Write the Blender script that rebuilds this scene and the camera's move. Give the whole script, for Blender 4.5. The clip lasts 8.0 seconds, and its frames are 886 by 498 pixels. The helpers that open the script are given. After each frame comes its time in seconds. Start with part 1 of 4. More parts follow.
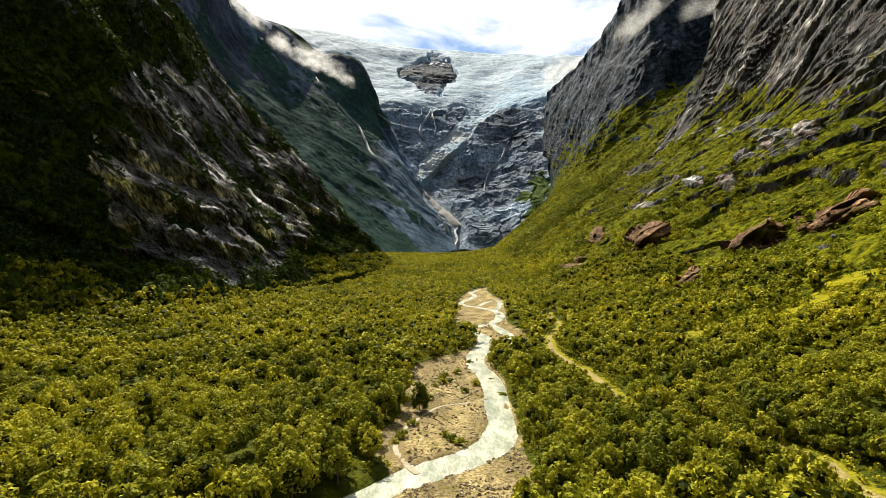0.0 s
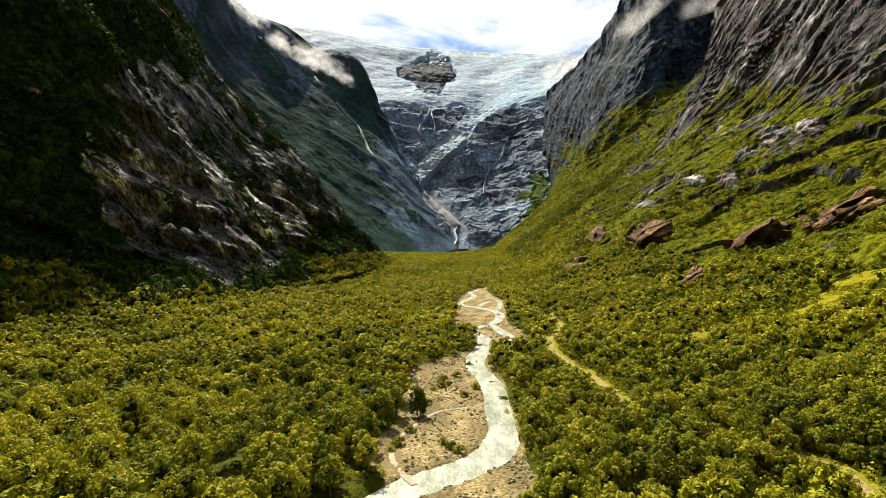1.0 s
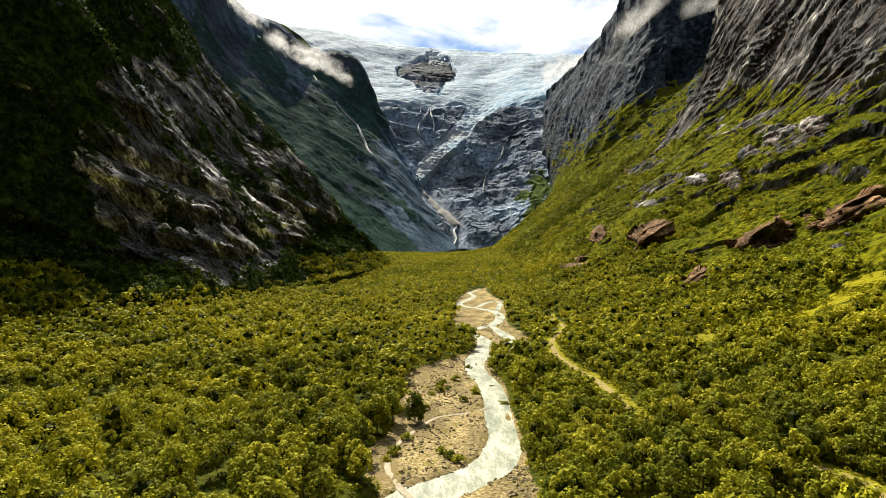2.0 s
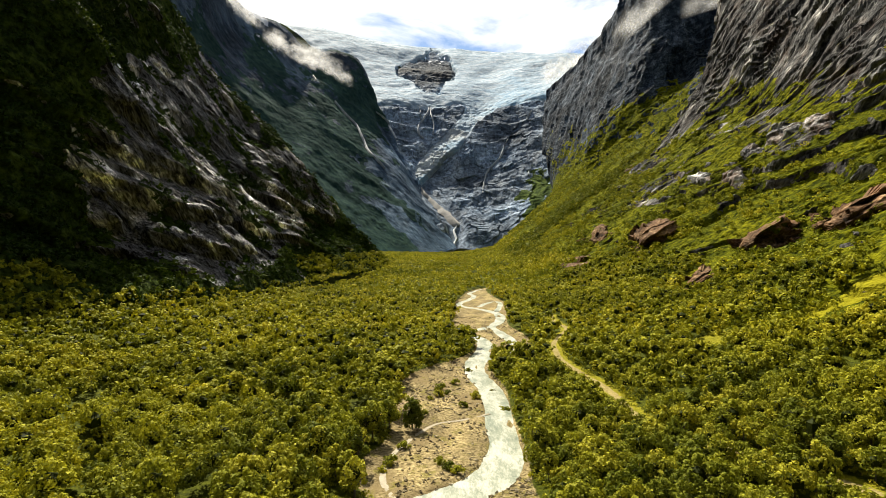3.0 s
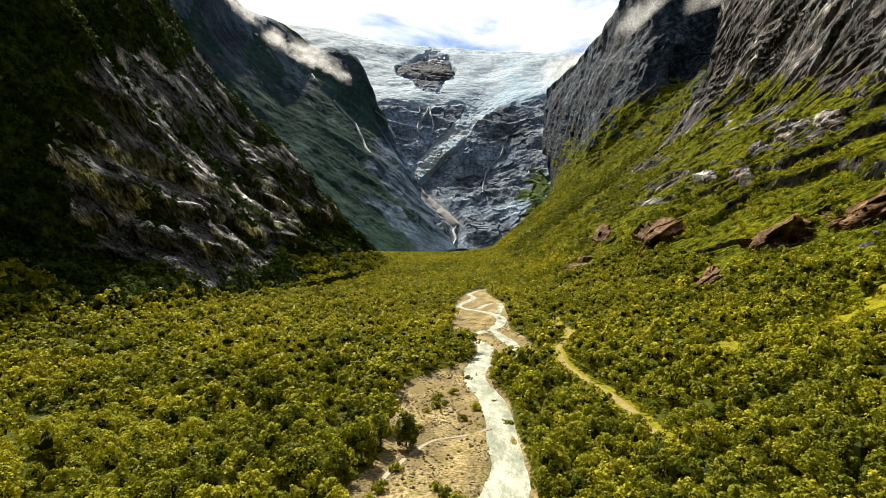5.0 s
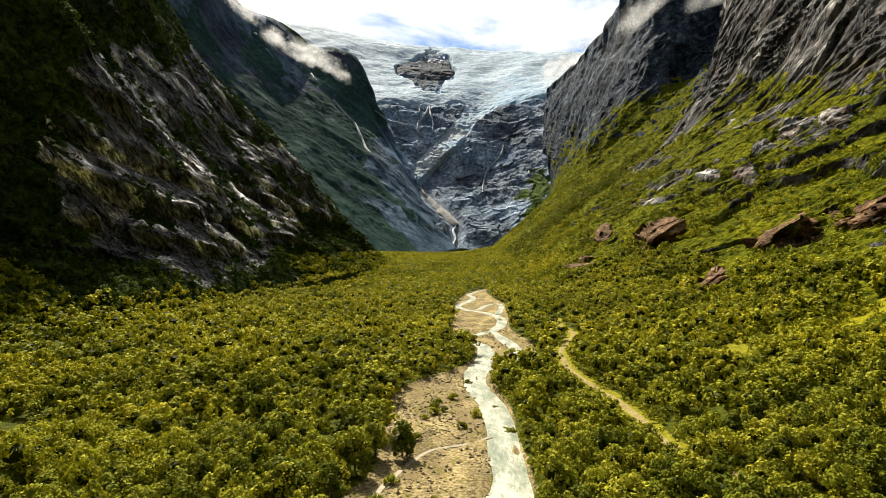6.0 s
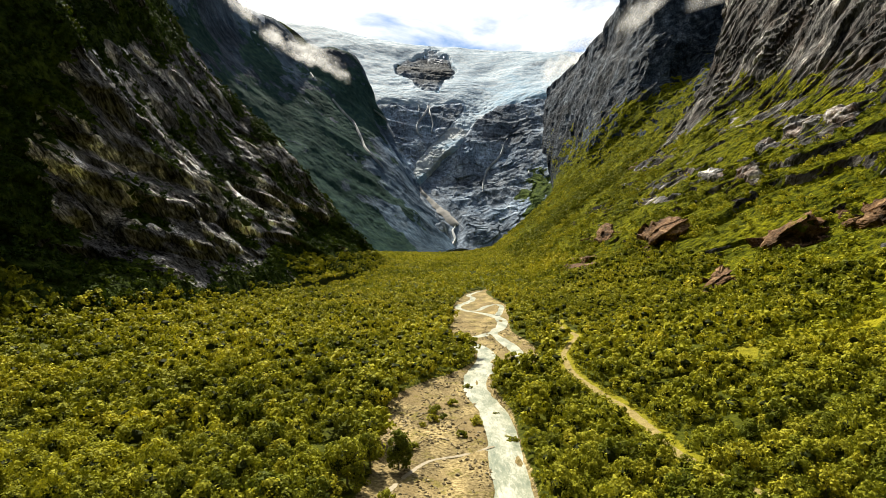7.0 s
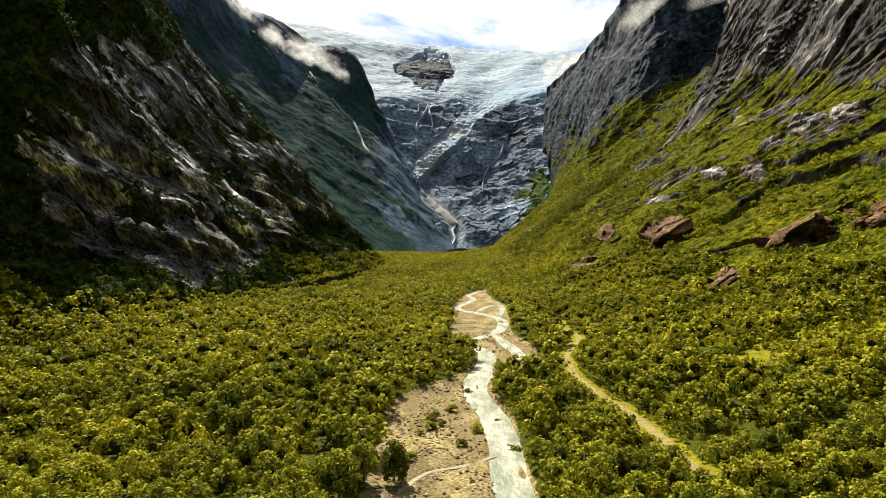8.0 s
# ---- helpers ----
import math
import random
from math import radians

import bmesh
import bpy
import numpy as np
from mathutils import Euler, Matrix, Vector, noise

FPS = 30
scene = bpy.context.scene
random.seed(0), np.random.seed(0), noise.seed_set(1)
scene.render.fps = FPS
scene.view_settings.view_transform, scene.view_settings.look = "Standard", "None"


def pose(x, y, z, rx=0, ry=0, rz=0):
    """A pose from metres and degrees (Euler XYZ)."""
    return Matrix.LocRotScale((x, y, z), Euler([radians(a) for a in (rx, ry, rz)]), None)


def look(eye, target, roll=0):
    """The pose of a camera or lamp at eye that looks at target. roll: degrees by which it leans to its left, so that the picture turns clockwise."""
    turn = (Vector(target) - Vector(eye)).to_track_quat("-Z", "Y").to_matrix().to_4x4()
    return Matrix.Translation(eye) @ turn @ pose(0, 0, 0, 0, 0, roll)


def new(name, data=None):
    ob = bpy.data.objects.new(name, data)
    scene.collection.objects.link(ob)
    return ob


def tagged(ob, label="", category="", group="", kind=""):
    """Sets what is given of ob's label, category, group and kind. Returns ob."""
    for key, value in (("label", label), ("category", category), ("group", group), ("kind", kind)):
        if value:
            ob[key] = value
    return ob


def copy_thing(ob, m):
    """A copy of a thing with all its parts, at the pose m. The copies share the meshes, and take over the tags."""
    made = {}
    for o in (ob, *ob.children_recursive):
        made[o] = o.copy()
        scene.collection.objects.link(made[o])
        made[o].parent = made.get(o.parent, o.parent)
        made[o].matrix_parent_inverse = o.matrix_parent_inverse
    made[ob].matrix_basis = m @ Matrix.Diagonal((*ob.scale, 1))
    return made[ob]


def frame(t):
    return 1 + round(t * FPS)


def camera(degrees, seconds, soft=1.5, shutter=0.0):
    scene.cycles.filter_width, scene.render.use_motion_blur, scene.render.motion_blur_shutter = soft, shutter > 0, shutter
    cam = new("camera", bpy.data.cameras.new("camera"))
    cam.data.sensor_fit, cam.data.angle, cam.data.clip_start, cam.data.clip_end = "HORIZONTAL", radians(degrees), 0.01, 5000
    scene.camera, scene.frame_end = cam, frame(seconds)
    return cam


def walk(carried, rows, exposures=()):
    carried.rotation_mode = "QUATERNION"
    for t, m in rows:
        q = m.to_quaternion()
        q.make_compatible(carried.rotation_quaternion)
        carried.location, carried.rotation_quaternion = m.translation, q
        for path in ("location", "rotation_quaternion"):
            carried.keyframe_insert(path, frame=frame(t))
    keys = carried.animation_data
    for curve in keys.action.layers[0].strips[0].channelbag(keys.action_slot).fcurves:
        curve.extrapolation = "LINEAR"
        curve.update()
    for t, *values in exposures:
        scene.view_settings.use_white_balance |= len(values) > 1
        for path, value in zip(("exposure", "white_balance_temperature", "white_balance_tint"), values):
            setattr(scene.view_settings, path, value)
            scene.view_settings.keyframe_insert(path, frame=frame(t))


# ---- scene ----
cam = camera(76.0, 8.0, soft=0.72)
METRES, EYE, TILT, LEAN, TURN = 60.0, 52.0, 0.0, 0.0, 0.0
ROWS = [
    (0.0, 0.0, 0.0, 0.0, -0.0, 0.0, 0.0),
    (0.5, 0.0022, 0.0532, -0.0011, -0.02, -0.02, 0.01),
    (1.0, 0.0048, 0.1083, -0.0018, -0.05, -0.04, 0.03),
    (1.5, 0.0076, 0.1652, -0.0019, -0.08, -0.05, 0.04),
    (3.0, 0.0158, 0.3458, -0.0054, -0.12, -0.06, 0.04),
    (3.5, 0.0184, 0.4083, -0.0068, -0.12, -0.06, 0.03),
    (4.0, 0.0211, 0.4721, -0.0076, -0.13, -0.06, 0.02),
    (4.5, 0.0238, 0.537, -0.009, -0.15, -0.05, 0.01),
    (6.0, 0.032, 0.7341, -0.0143, -0.18, -0.05, -0.03),
    (6.5, 0.0336, 0.8002, -0.0156, -0.22, -0.05, -0.05),
    (7.0, 0.0363, 0.8667, -0.0176, -0.22, -0.04, -0.06),
    (7.5, 0.0383, 0.9328, -0.0203, -0.24, -0.05, -0.06),
    (8.0, 0.0408, 0.9989, -0.0224, -0.24, -0.05, -0.07),
]
walk(cam, [(t, pose(0, 0, EYE, TILT, LEAN, TURN) @ pose(METRES * x, METRES * y, METRES * z, 90 + pitch, roll, yaw)) for t, x, y, z, yaw, pitch, roll in ROWS], exposures=[(0.0, 0.93), (8.0, 0.93)])
# sky, sun and exposure
SUN_AZ, SUN_EL = -22.0, 48.5          # degrees to the right of straight ahead, and above the horizon
world = bpy.data.worlds.new("sky")
scene.world = world
world.use_nodes = True
wn, wl = world.node_tree.nodes, world.node_tree.links
wn.clear()
w_out = wn.new("ShaderNodeOutputWorld")
w_bg = wn.new("ShaderNodeBackground")
w_sky = wn.new("ShaderNodeTexSky")
w_sky.sky_type, w_sky.sun_disc = "NISHITA", False
w_sky.sun_elevation, w_sky.sun_rotation = radians(SUN_EL), radians(SUN_AZ)
w_sky.air_density, w_sky.dust_density, w_sky.ozone_density = 1.0, 0.3, 2.5
w_bg.inputs["Strength"].default_value = 0.030
w_tc = wn.new("ShaderNodeTexCoord")
w_map = wn.new("ShaderNodeMapping")
w_map.inputs["Scale"].default_value = (1.0, 1.0, 2.6)
w_map.inputs["Location"].default_value = (0.9, 0.4, 0.55)
w_noise = wn.new("ShaderNodeTexNoise")
w_noise.inputs["Scale"].default_value, w_noise.inputs["Detail"].default_value = 4.0, 8.0
w_noise.inputs["Roughness"].default_value, w_noise.inputs["Distortion"].default_value = 0.55, 0.4
w_ramp = wn.new("ShaderNodeValToRGB")
w_ramp.color_ramp.elements[0].position, w_ramp.color_ramp.elements[1].position = 0.37, 0.52
w_mix = wn.new("ShaderNodeMixRGB")
# clouds glow towards the sun and are grey away from it
w_dot = wn.new("ShaderNodeVectorMath")
w_dot.operation = "DOT_PRODUCT"
w_dot.inputs[1].default_value = (math.sin(radians(SUN_AZ)) * math.cos(radians(SUN_EL)), math.cos(radians(SUN_AZ)) * math.cos(radians(SUN_EL)), math.sin(radians(SUN_EL)))
w_lit = wn.new("ShaderNodeMapRange")
w_lit.inputs["From Min"].default_value, w_lit.inputs["From Max"].default_value = 0.33, 0.78
w_lit.inputs["To Min"].default_value, w_lit.inputs["To Max"].default_value = 0.5, 24.0
wl.new(w_tc.outputs["Generated"], w_dot.inputs[0])
wl.new(w_dot.outputs["Value"], w_lit.inputs["Value"])
wl.new(w_lit.outputs["Result"], w_mix.inputs["Color2"])
wl.new(w_tc.outputs["Generated"], w_map.inputs["Vector"])
wl.new(w_map.outputs["Vector"], w_noise.inputs["Vector"])
wl.new(w_noise.outputs["Fac"], w_ramp.inputs["Fac"])
wl.new(w_ramp.outputs["Color"], w_mix.inputs["Fac"])
w_gain = wn.new("ShaderNodeVectorMath")
w_gain.operation = "SCALE"
w_gain.inputs["Scale"].default_value = 2.3
wl.new(w_sky.outputs["Color"], w_gain.inputs[0])
wl.new(w_gain.outputs["Vector"], w_mix.inputs["Color1"])
wl.new(w_mix.outputs["Color"], w_bg.inputs["Color"])
wl.new(w_bg.outputs["Background"], w_out.inputs["Surface"])

sun = new("sun", bpy.data.lights.new("sun", "SUN"))
sun.data.energy, sun.data.angle, sun.data.color = 5.0, radians(0.6), (1.0, 0.92, 0.76)
sun.matrix_world = look((0, 0, 500), (500 * math.sin(radians(-SUN_AZ)), -500 * math.cos(radians(SUN_AZ)), 500 - 500 * math.tan(radians(SUN_EL))))


# ---- tools ----
def vnoise(p, seed=0):
    """Smooth noise from -1 to 1 at the rows of p."""
    p = np.asarray(p, float)
    i = np.floor(p).astype(np.int64)
    f = p - i
    f = f * f * f * (f * (f * 6 - 15) + 10)
    out = np.zeros(len(p))
    for dx in (0, 1):
        for dy in (0, 1):
            for dz in (0, 1):
                h = (i[:, 0] + dx) * 374761393 + (i[:, 1] + dy) * 668265263 + (i[:, 2] + dz) * 2147483647 + seed * 1442695041
                h = (h ^ (h >> 13)) * 1274126177 & 0x7FFFFFFF
                h = (h ^ (h >> 16)) & 0xFFFF
                w = (f[:, 0] if dx else 1 - f[:, 0]) * (f[:, 1] if dy else 1 - f[:, 1]) * (f[:, 2] if dz else 1 - f[:, 2])
                out += w * (h / 32767.5 - 1)
    return out


def fbm(p, octaves=4, seed=0, gain=0.5, ridged=False):
    total, amp, norm = np.zeros(len(p)), 1.0, 0.0
    q = np.array(p, float)
    for k in range(octaves):
        n = vnoise(q + 17.3 * k, seed + k)
        total += amp * ((1 - 2 * np.abs(n)) if ridged else n)
        norm += amp
        amp *= gain
        q = q * 2.03
    return total / norm


def facets(p, seed=0):
    """Broken blocks: the height of the nearest cell's tilted face, about -1 to 1, at the rows of p."""
    i = np.floor(p).astype(np.int64)
    best, out = np.full(len(p), 9.0), np.zeros(len(p))
    for dx in (-1, 0, 1):
        for dy in (-1, 0, 1):
            for dz in (-1, 0, 1):
                c = i + np.array([dx, dy, dz])
                h = c[:, 0] * 374761393 + c[:, 1] * 668265263 + c[:, 2] * 2147483647 + seed * 1442695041
                r = []
                for k in range(7):
                    h = (h ^ (h >> 13)) * 1274126177 & 0x7FFFFFFF
                    r.append((h >> 7 & 0xFFFF) / 65535.0)
                q = p - c - np.stack(r[:3], 1)
                d = (q * q).sum(1)
                k = d < best
                best[k] = d[k]
                val = 0.45 * (r[3] - 0.5) + 2.0 * ((r[4] - 0.5) * q[:, 0] + (r[5] - 0.5) * q[:, 1] + (r[6] - 0.5) * q[:, 2])
                out[k] = val[k]
    return out * 1.6


def smooth(a, b, x):
    t = np.clip((x - a) / (b - a), 0, 1)
    return t * t * (3 - 2 * t)


def spline(points, n, pace=None):
    """n points on a Catmull-Rom curve through the rows of points; pace: how closely each span is sampled."""
    p = np.asarray(points, float)
    p = np.concatenate([2 * p[:1] - p[1:2], p, 2 * p[-1:] - p[-2:-1]])
    t = np.linspace(0, len(p) - 3 - 1e-9, n)
    if pace:
        c = np.concatenate([[0], np.cumsum(pace)]) / sum(pace)
        t = np.interp(np.linspace(0, 1, n), c, np.arange(len(c))) * (1 - 1e-9)
    k = t.astype(int)
    f = (t - k).reshape((-1,) + (1,) * (p.ndim - 1))
    a, b, c, d = p[k], p[k + 1], p[k + 2], p[k + 3]
    return 0.5 * (2 * b + (c - a) * f + (2 * a - 5 * b + 4 * c - d) * f ** 2 + (3 * b - 3 * c + d - a) * f ** 3)


def loft(rails, nu, nv, pace_u=None, pace_v=None):
    """A sheet of nu x nv points through the rails, which run along u; also its u and v, counted in stations and rails."""
    rows = np.stack([spline(r, nu, pace_u) for r in rails])
    count = np.arange(len(rails[0]), dtype=float)[:, None]
    uu = spline(count, nu, pace_u)[:, 0]
    vv = spline(np.arange(len(rails), dtype=float)[:, None], nv, pace_v)[:, 0]
    return np.swapaxes(spline(rows, nv, pace_v), 0, 1), uu[:, None] + 0 * vv[None], vv[None] + 0 * uu[:, None]


def grid_normals(g):
    n = np.cross(np.gradient(g, axis=0), np.gradient(g, axis=1))
    n = n if n[..., 2].mean() > 0 else -n
    return n / np.maximum(np.linalg.norm(n, axis=2, keepdims=True), 1e-9)


def mesh_of(name, verts, faces, mats, attrs=None, shade=True, index=None):
    me = bpy.data.meshes.new(name)
    verts = np.asarray(verts, np.float32).reshape(-1, 3)
    faces = np.asarray(faces, np.int32)
    k = faces.shape[1]
    me.vertices.add(len(verts))
    me.vertices.foreach_set("co", verts.ravel())
    me.loops.add(faces.size)
    me.loops.foreach_set("vertex_index", faces.ravel())
    me.polygons.add(len(faces))
    me.polygons.foreach_set("loop_start", np.arange(0, faces.size, k, dtype=np.int32))
    me.polygons.foreach_set("use_smooth", np.zeros(len(faces), bool) | shade)
    for m in mats if isinstance(mats, (list, tuple)) else [mats]:
        me.materials.append(m)
    if index is not None:
        me.polygons.foreach_set("material_index", np.asarray(index, np.int32))
    for key, values in (attrs or {}).items():
        at = me.attributes.new(key, "FLOAT", "POINT")
        at.data.foreach_set("value", np.asarray(values, np.float32).ravel())
    me.update(calc_edges=True)
    me.validate()
    return me


def grid_faces(nu, nv, flip=False):
    a = (np.arange(nu - 1)[:, None] * nv + np.arange(nv - 1)[None]).ravel()
    f = np.stack([a, a + nv, a + nv + 1, a + 1], 1)
    return f[:, ::-1] if flip else f


def sheet(name, g, mat, attrs=None, keep=None, shade=True):
    """A grid of points as one mesh whose faces look up."""
    nu, nv = g.shape[:2]
    f = grid_faces(nu, nv, np.cross(np.gradient(g, axis=0), np.gradient(g, axis=1))[..., 2].mean() < 0)
    if keep is not None:
        f = f[keep.ravel()[f].all(axis=1)]
    return new(name, mesh_of(name, g.reshape(-1, 3), f, mat, attrs, shade))


# ---- materials ----
def material(name, rough=0.8):
    m = bpy.data.materials.new(name)
    m.use_nodes = True
    n, l = m.node_tree.nodes, m.node_tree.links
    b = n["Principled BSDF"]
    b.inputs["Roughness"].default_value = rough
    return m, n, l, b


def tex(n, l, scale, detail=6.0, rough=0.6, stretch=None, turn=(0, 0, 0), distortion=0.0):
    """A noise in metres: scale is its grain per metre."""
    co = n.new("ShaderNodeTexCoord")
    mp = n.new("ShaderNodeMapping")
    mp.inputs["Rotation"].default_value = turn
    ms = n.new("ShaderNodeMapping")
    ms.inputs["Scale"].default_value = stretch or (1, 1, 1)
    t = n.new("ShaderNodeTexNoise")
    t.inputs["Scale"].default_value, t.inputs["Detail"].default_value = scale, detail
    t.inputs["Roughness"].default_value, t.inputs["Distortion"].default_value = rough, distortion
    l.new(co.outputs["Object"], mp.inputs["Vector"])
    l.new(mp.outputs["Vector"], ms.inputs["Vector"])
    l.new(ms.outputs["Vector"], t.inputs["Vector"])
    return t.outputs["Fac"]


def ramp(n, l, fac, stops):
    r = n.new("ShaderNodeValToRGB")
    e = r.color_ramp.elements
    while len(e) < len(stops):
        e.new(0.5)
    for k, (pos, col) in enumerate(stops):
        e[k].position = pos
        e[k].color = (*col, 1) if len(col) == 3 else col
    l.new(fac, r.inputs["Fac"])
    return r.outputs["Color"]


def mix(n, l, fac, a, b, mode="MIX"):
    m = n.new("ShaderNodeMixRGB")
    m.blend_type = mode
    for sock, v in ((m.inputs["Fac"], fac), (m.inputs["Color1"], a), (m.inputs["Color2"], b)):
        if isinstance(v, (int, float)):
            sock.default_value = v
        elif isinstance(v, tuple):
            sock.default_value = (*v, 1)
        else:
            l.new(v, sock)
    return m.outputs["Color"]


def calc(n, l, op, a, b=0.0, clamp=False):
    m = n.new("ShaderNodeMath")
    m.operation, m.use_clamp = op, clamp
    for sock, v in ((m.inputs[0], a), (m.inputs[1], b)):
        if isinstance(v, (int, float)):
            sock.default_value = v
        else:
            l.new(v, sock)
    return m.outputs[0]


def attr(n, name):
    a = n.new("ShaderNodeAttribute")
    a.attribute_name = name
    return a.outputs["Fac"]


def bump(n, l, b, height, strength, distance):
    u = n.new("ShaderNodeBump")
    u.inputs["Strength"].default_value, u.inputs["Distance"].default_value = strength, distance
    l.new(height, u.inputs["Height"])
    l.new(u.outputs["Normal"], b.inputs["Normal"])


def rock_material(name, dark, mid, pale, turn, grain, snow=None, warm=0.0, relief=1.0, green=((0.012, 0.02, 0.003), (0.05, 0.07, 0.008)), leafy=0.22, comb=0.45, deep=0.36, wet=0.12, harsh=1.0, matt=0.6):
    """Streaked rock slabs with plants where the attribute 'cover' is high and snow where 'snow' is. turn lays the streaks."""
    m, n, l, b = material(name)
    streak = tex(n, l, grain, 6, 0.55, (1, 1, 0.36), turn, 0.5)
    fine = tex(n, l, grain * 5.5, 7, 0.68, (1, 1, comb), turn, 0.3)
    blotch = tex(n, l, grain * 0.3, 4, 0.55)
    c = ramp(n, l, streak, [(0.36, dark), (0.47, mid), (0.55, mid), (0.68, pale)])
    crack = calc(n, l, "ABSOLUTE", calc(n, l, "SUBTRACT", tex(n, l, grain * 1.6, 5, 0.6, (1, 1, 0.3), turn, 0.8), 0.5))
    crack = ramp(n, l, crack, [(0.0, (0.12, 0.12, 0.13)), (0.035, (1, 1, 1))])
    c = mix(n, l, 0.8 * harsh, c, crack, "MULTIPLY")
    c = mix(n, l, 0.85 * harsh, c, ramp(n, l, fine, [(deep, (0.16, 0.16, 0.17)), (0.5, (0.85, 0.85, 0.85)), (1 - deep, (1.9, 1.9, 1.9))]), "MULTIPLY")
    c = mix(n, l, 0.8 * harsh, c, ramp(n, l, blotch, [(deep, (0.3, 0.3, 0.32)), (0.6, (1.5, 1.5, 1.5))]), "MULTIPLY")
    if warm:
        c = mix(n, l, calc(n, l, "MULTIPLY", ramp(n, l, tex(n, l, grain * 0.5, 6, 0.7), [(0.5, (0, 0, 0)), (0.6, (1, 1, 1))]), warm), c, (0.24, 0.14, 0.08))
    # blue rock colours that paint distance haze onto the far cliff
    haze_tint = ramp(n, l, streak, [(0.38, (0.014, 0.026, 0.044)), (0.5, (0.036, 0.056, 0.084)), (0.64, (0.11, 0.145, 0.19))])
    haze_tint = mix(n, l, 0.8, haze_tint, ramp(n, l, fine, [(0.38, (0.22, 0.22, 0.22)), (0.5, (0.8, 0.8, 0.8)), (0.62, (2.2, 2.2, 2.2))]), "MULTIPLY")
    c = mix(n, l, attr(n, "haze_tint"), c, haze_tint)
    c = mix(n, l, 1.0, c, attr(n, "tone"), "MULTIPLY")
    leaf = tex(n, l, leafy, 4, 0.6)
    plants = ramp(n, l, leaf, [(0.36, green[0]), (0.64, green[1])])
    plants = mix(n, l, 0.6, plants, ramp(n, l, tex(n, l, leafy * 0.12, 5, 0.6), [(0.38, (0.34, 0.42, 0.34)), (0.62, (1.4, 1.3, 1.1))]), "MULTIPLY")
    plants = mix(n, l, ramp(n, l, calc(n, l, "ADD", attr(n, "meadow"), calc(n, l, "MULTIPLY", calc(n, l, "SUBTRACT", leaf, 0.5), 0.8)), [(0.45, (0, 0, 0)), (0.55, (1, 1, 1))]), plants, (0.23, 0.21, 0.010))
    edge = tex(n, l, leafy * 0.35, 5, 0.6)
    cov = calc(n, l, "ADD", attr(n, "cover"), calc(n, l, "MULTIPLY", calc(n, l, "SUBTRACT", edge, 0.5), 2.2))
    mask = ramp(n, l, cov, [(0.47, (0, 0, 0)), (0.54, (1, 1, 1))])
    c = mix(n, l, mask, c, plants)
    r = ramp(n, l, fine, [(0.38, (matt,) * 3), (0.6, (matt + 0.25,) * 3)])
    r = mix(n, l, mask, r, (0.95, 0.95, 0.95))
    if snow:
        sn = calc(n, l, "ADD", attr(n, "snow"), calc(n, l, "MULTIPLY", calc(n, l, "SUBTRACT", tex(n, l, 0.012, 6, 0.55, (1, 1, 0.5), (-0.5, 0.3, 0)), 0.5), 2.2))
        smask = ramp(n, l, sn, [(0.55, (0, 0, 0)), (0.6, (1, 1, 1))])
        c = mix(n, l, smask, c, snow)
    l.new(c, b.inputs["Base Color"])
    l.new(r, b.inputs["Roughness"])
    l.new(mix(n, l, mask, ramp(n, l, fine, [(0.45, (0.01, 0.01, 0.01)), (0.6, (wet, wet, wet))]), (0.02, 0.02, 0.02)), b.inputs["Specular IOR Level"])
    hr = calc(n, l, "ADD", streak, calc(n, l, "MULTIPLY", fine, 0.45))
    h = mix(n, l, mask, hr, calc(n, l, "MULTIPLY", leaf, 1.2))
    bump(n, l, b, h, 1.0, relief)
    return m


def leaf_material(name, a, b2, c2, single=False):
    m, n, l, b = material(name, 0.6)
    tint = n.new("ShaderNodeObjectInfo").outputs["Random"] if single else attr(n, "tint")
    col = ramp(n, l, tint, [(0.0, a), (0.5, b2), (1.0, c2)])
    var = tex(n, l, 0.4, 2, 0.5)
    col = mix(n, l, 0.6, col, ramp(n, l, var, [(0.3, (0.66, 0.68, 0.66)), (0.7, (1.36, 1.32, 1.2))]), "MULTIPLY")
    spray = n.new("ShaderNodeNewGeometry").outputs["Random Per Island"]
    col = mix(n, l, 1.0, col, ramp(n, l, spray, [(0.0, (0.62, 0.64, 0.6)), (0.6, (1.0, 1.0, 1.0)), (1.0, (1.35, 1.32, 1.25))]), "MULTIPLY")
    # the crown's core is painted dark in place of shade between leaves
    col = mix(n, l, attr(n, "shade_core"), col, (0.03, 0.038, 0.005))
    l.new(col, b.inputs["Base Color"])
    b.inputs["Specular IOR Level"].default_value = 0.03
    tr = n.new("ShaderNodeBsdfTranslucent")
    l.new(mix(n, l, 1.0, col, (1.25, 1.2, 0.7), "MULTIPLY"), tr.inputs["Color"])
    ms = n.new("ShaderNodeMixShader")
    ms.inputs["Fac"].default_value = 0.2
    l.new(b.outputs["BSDF"], ms.inputs[1])
    l.new(tr.outputs["BSDF"], ms.inputs[2])
    l.new(ms.outputs["Shader"], n["Material Output"].inputs["Surface"])
    return m


LEAF_TREE = leaf_material("tree_leaves", (0.10, 0.12, 0.012), (0.25, 0.26, 0.022), (0.38, 0.36, 0.034), True)
# darker copy of the leaves, painted for scrub in the spur's shade
LEAF_SHADED = leaf_material("shade_leaves", (0.008, 0.02, 0.003), (0.028, 0.052, 0.007), (0.08, 0.11, 0.012))
LEAF = leaf_material("leaves", (0.12, 0.14, 0.014), (0.325, 0.322, 0.026), (0.48, 0.432, 0.038))
BARK, n, l, b = material("bark", 0.9)
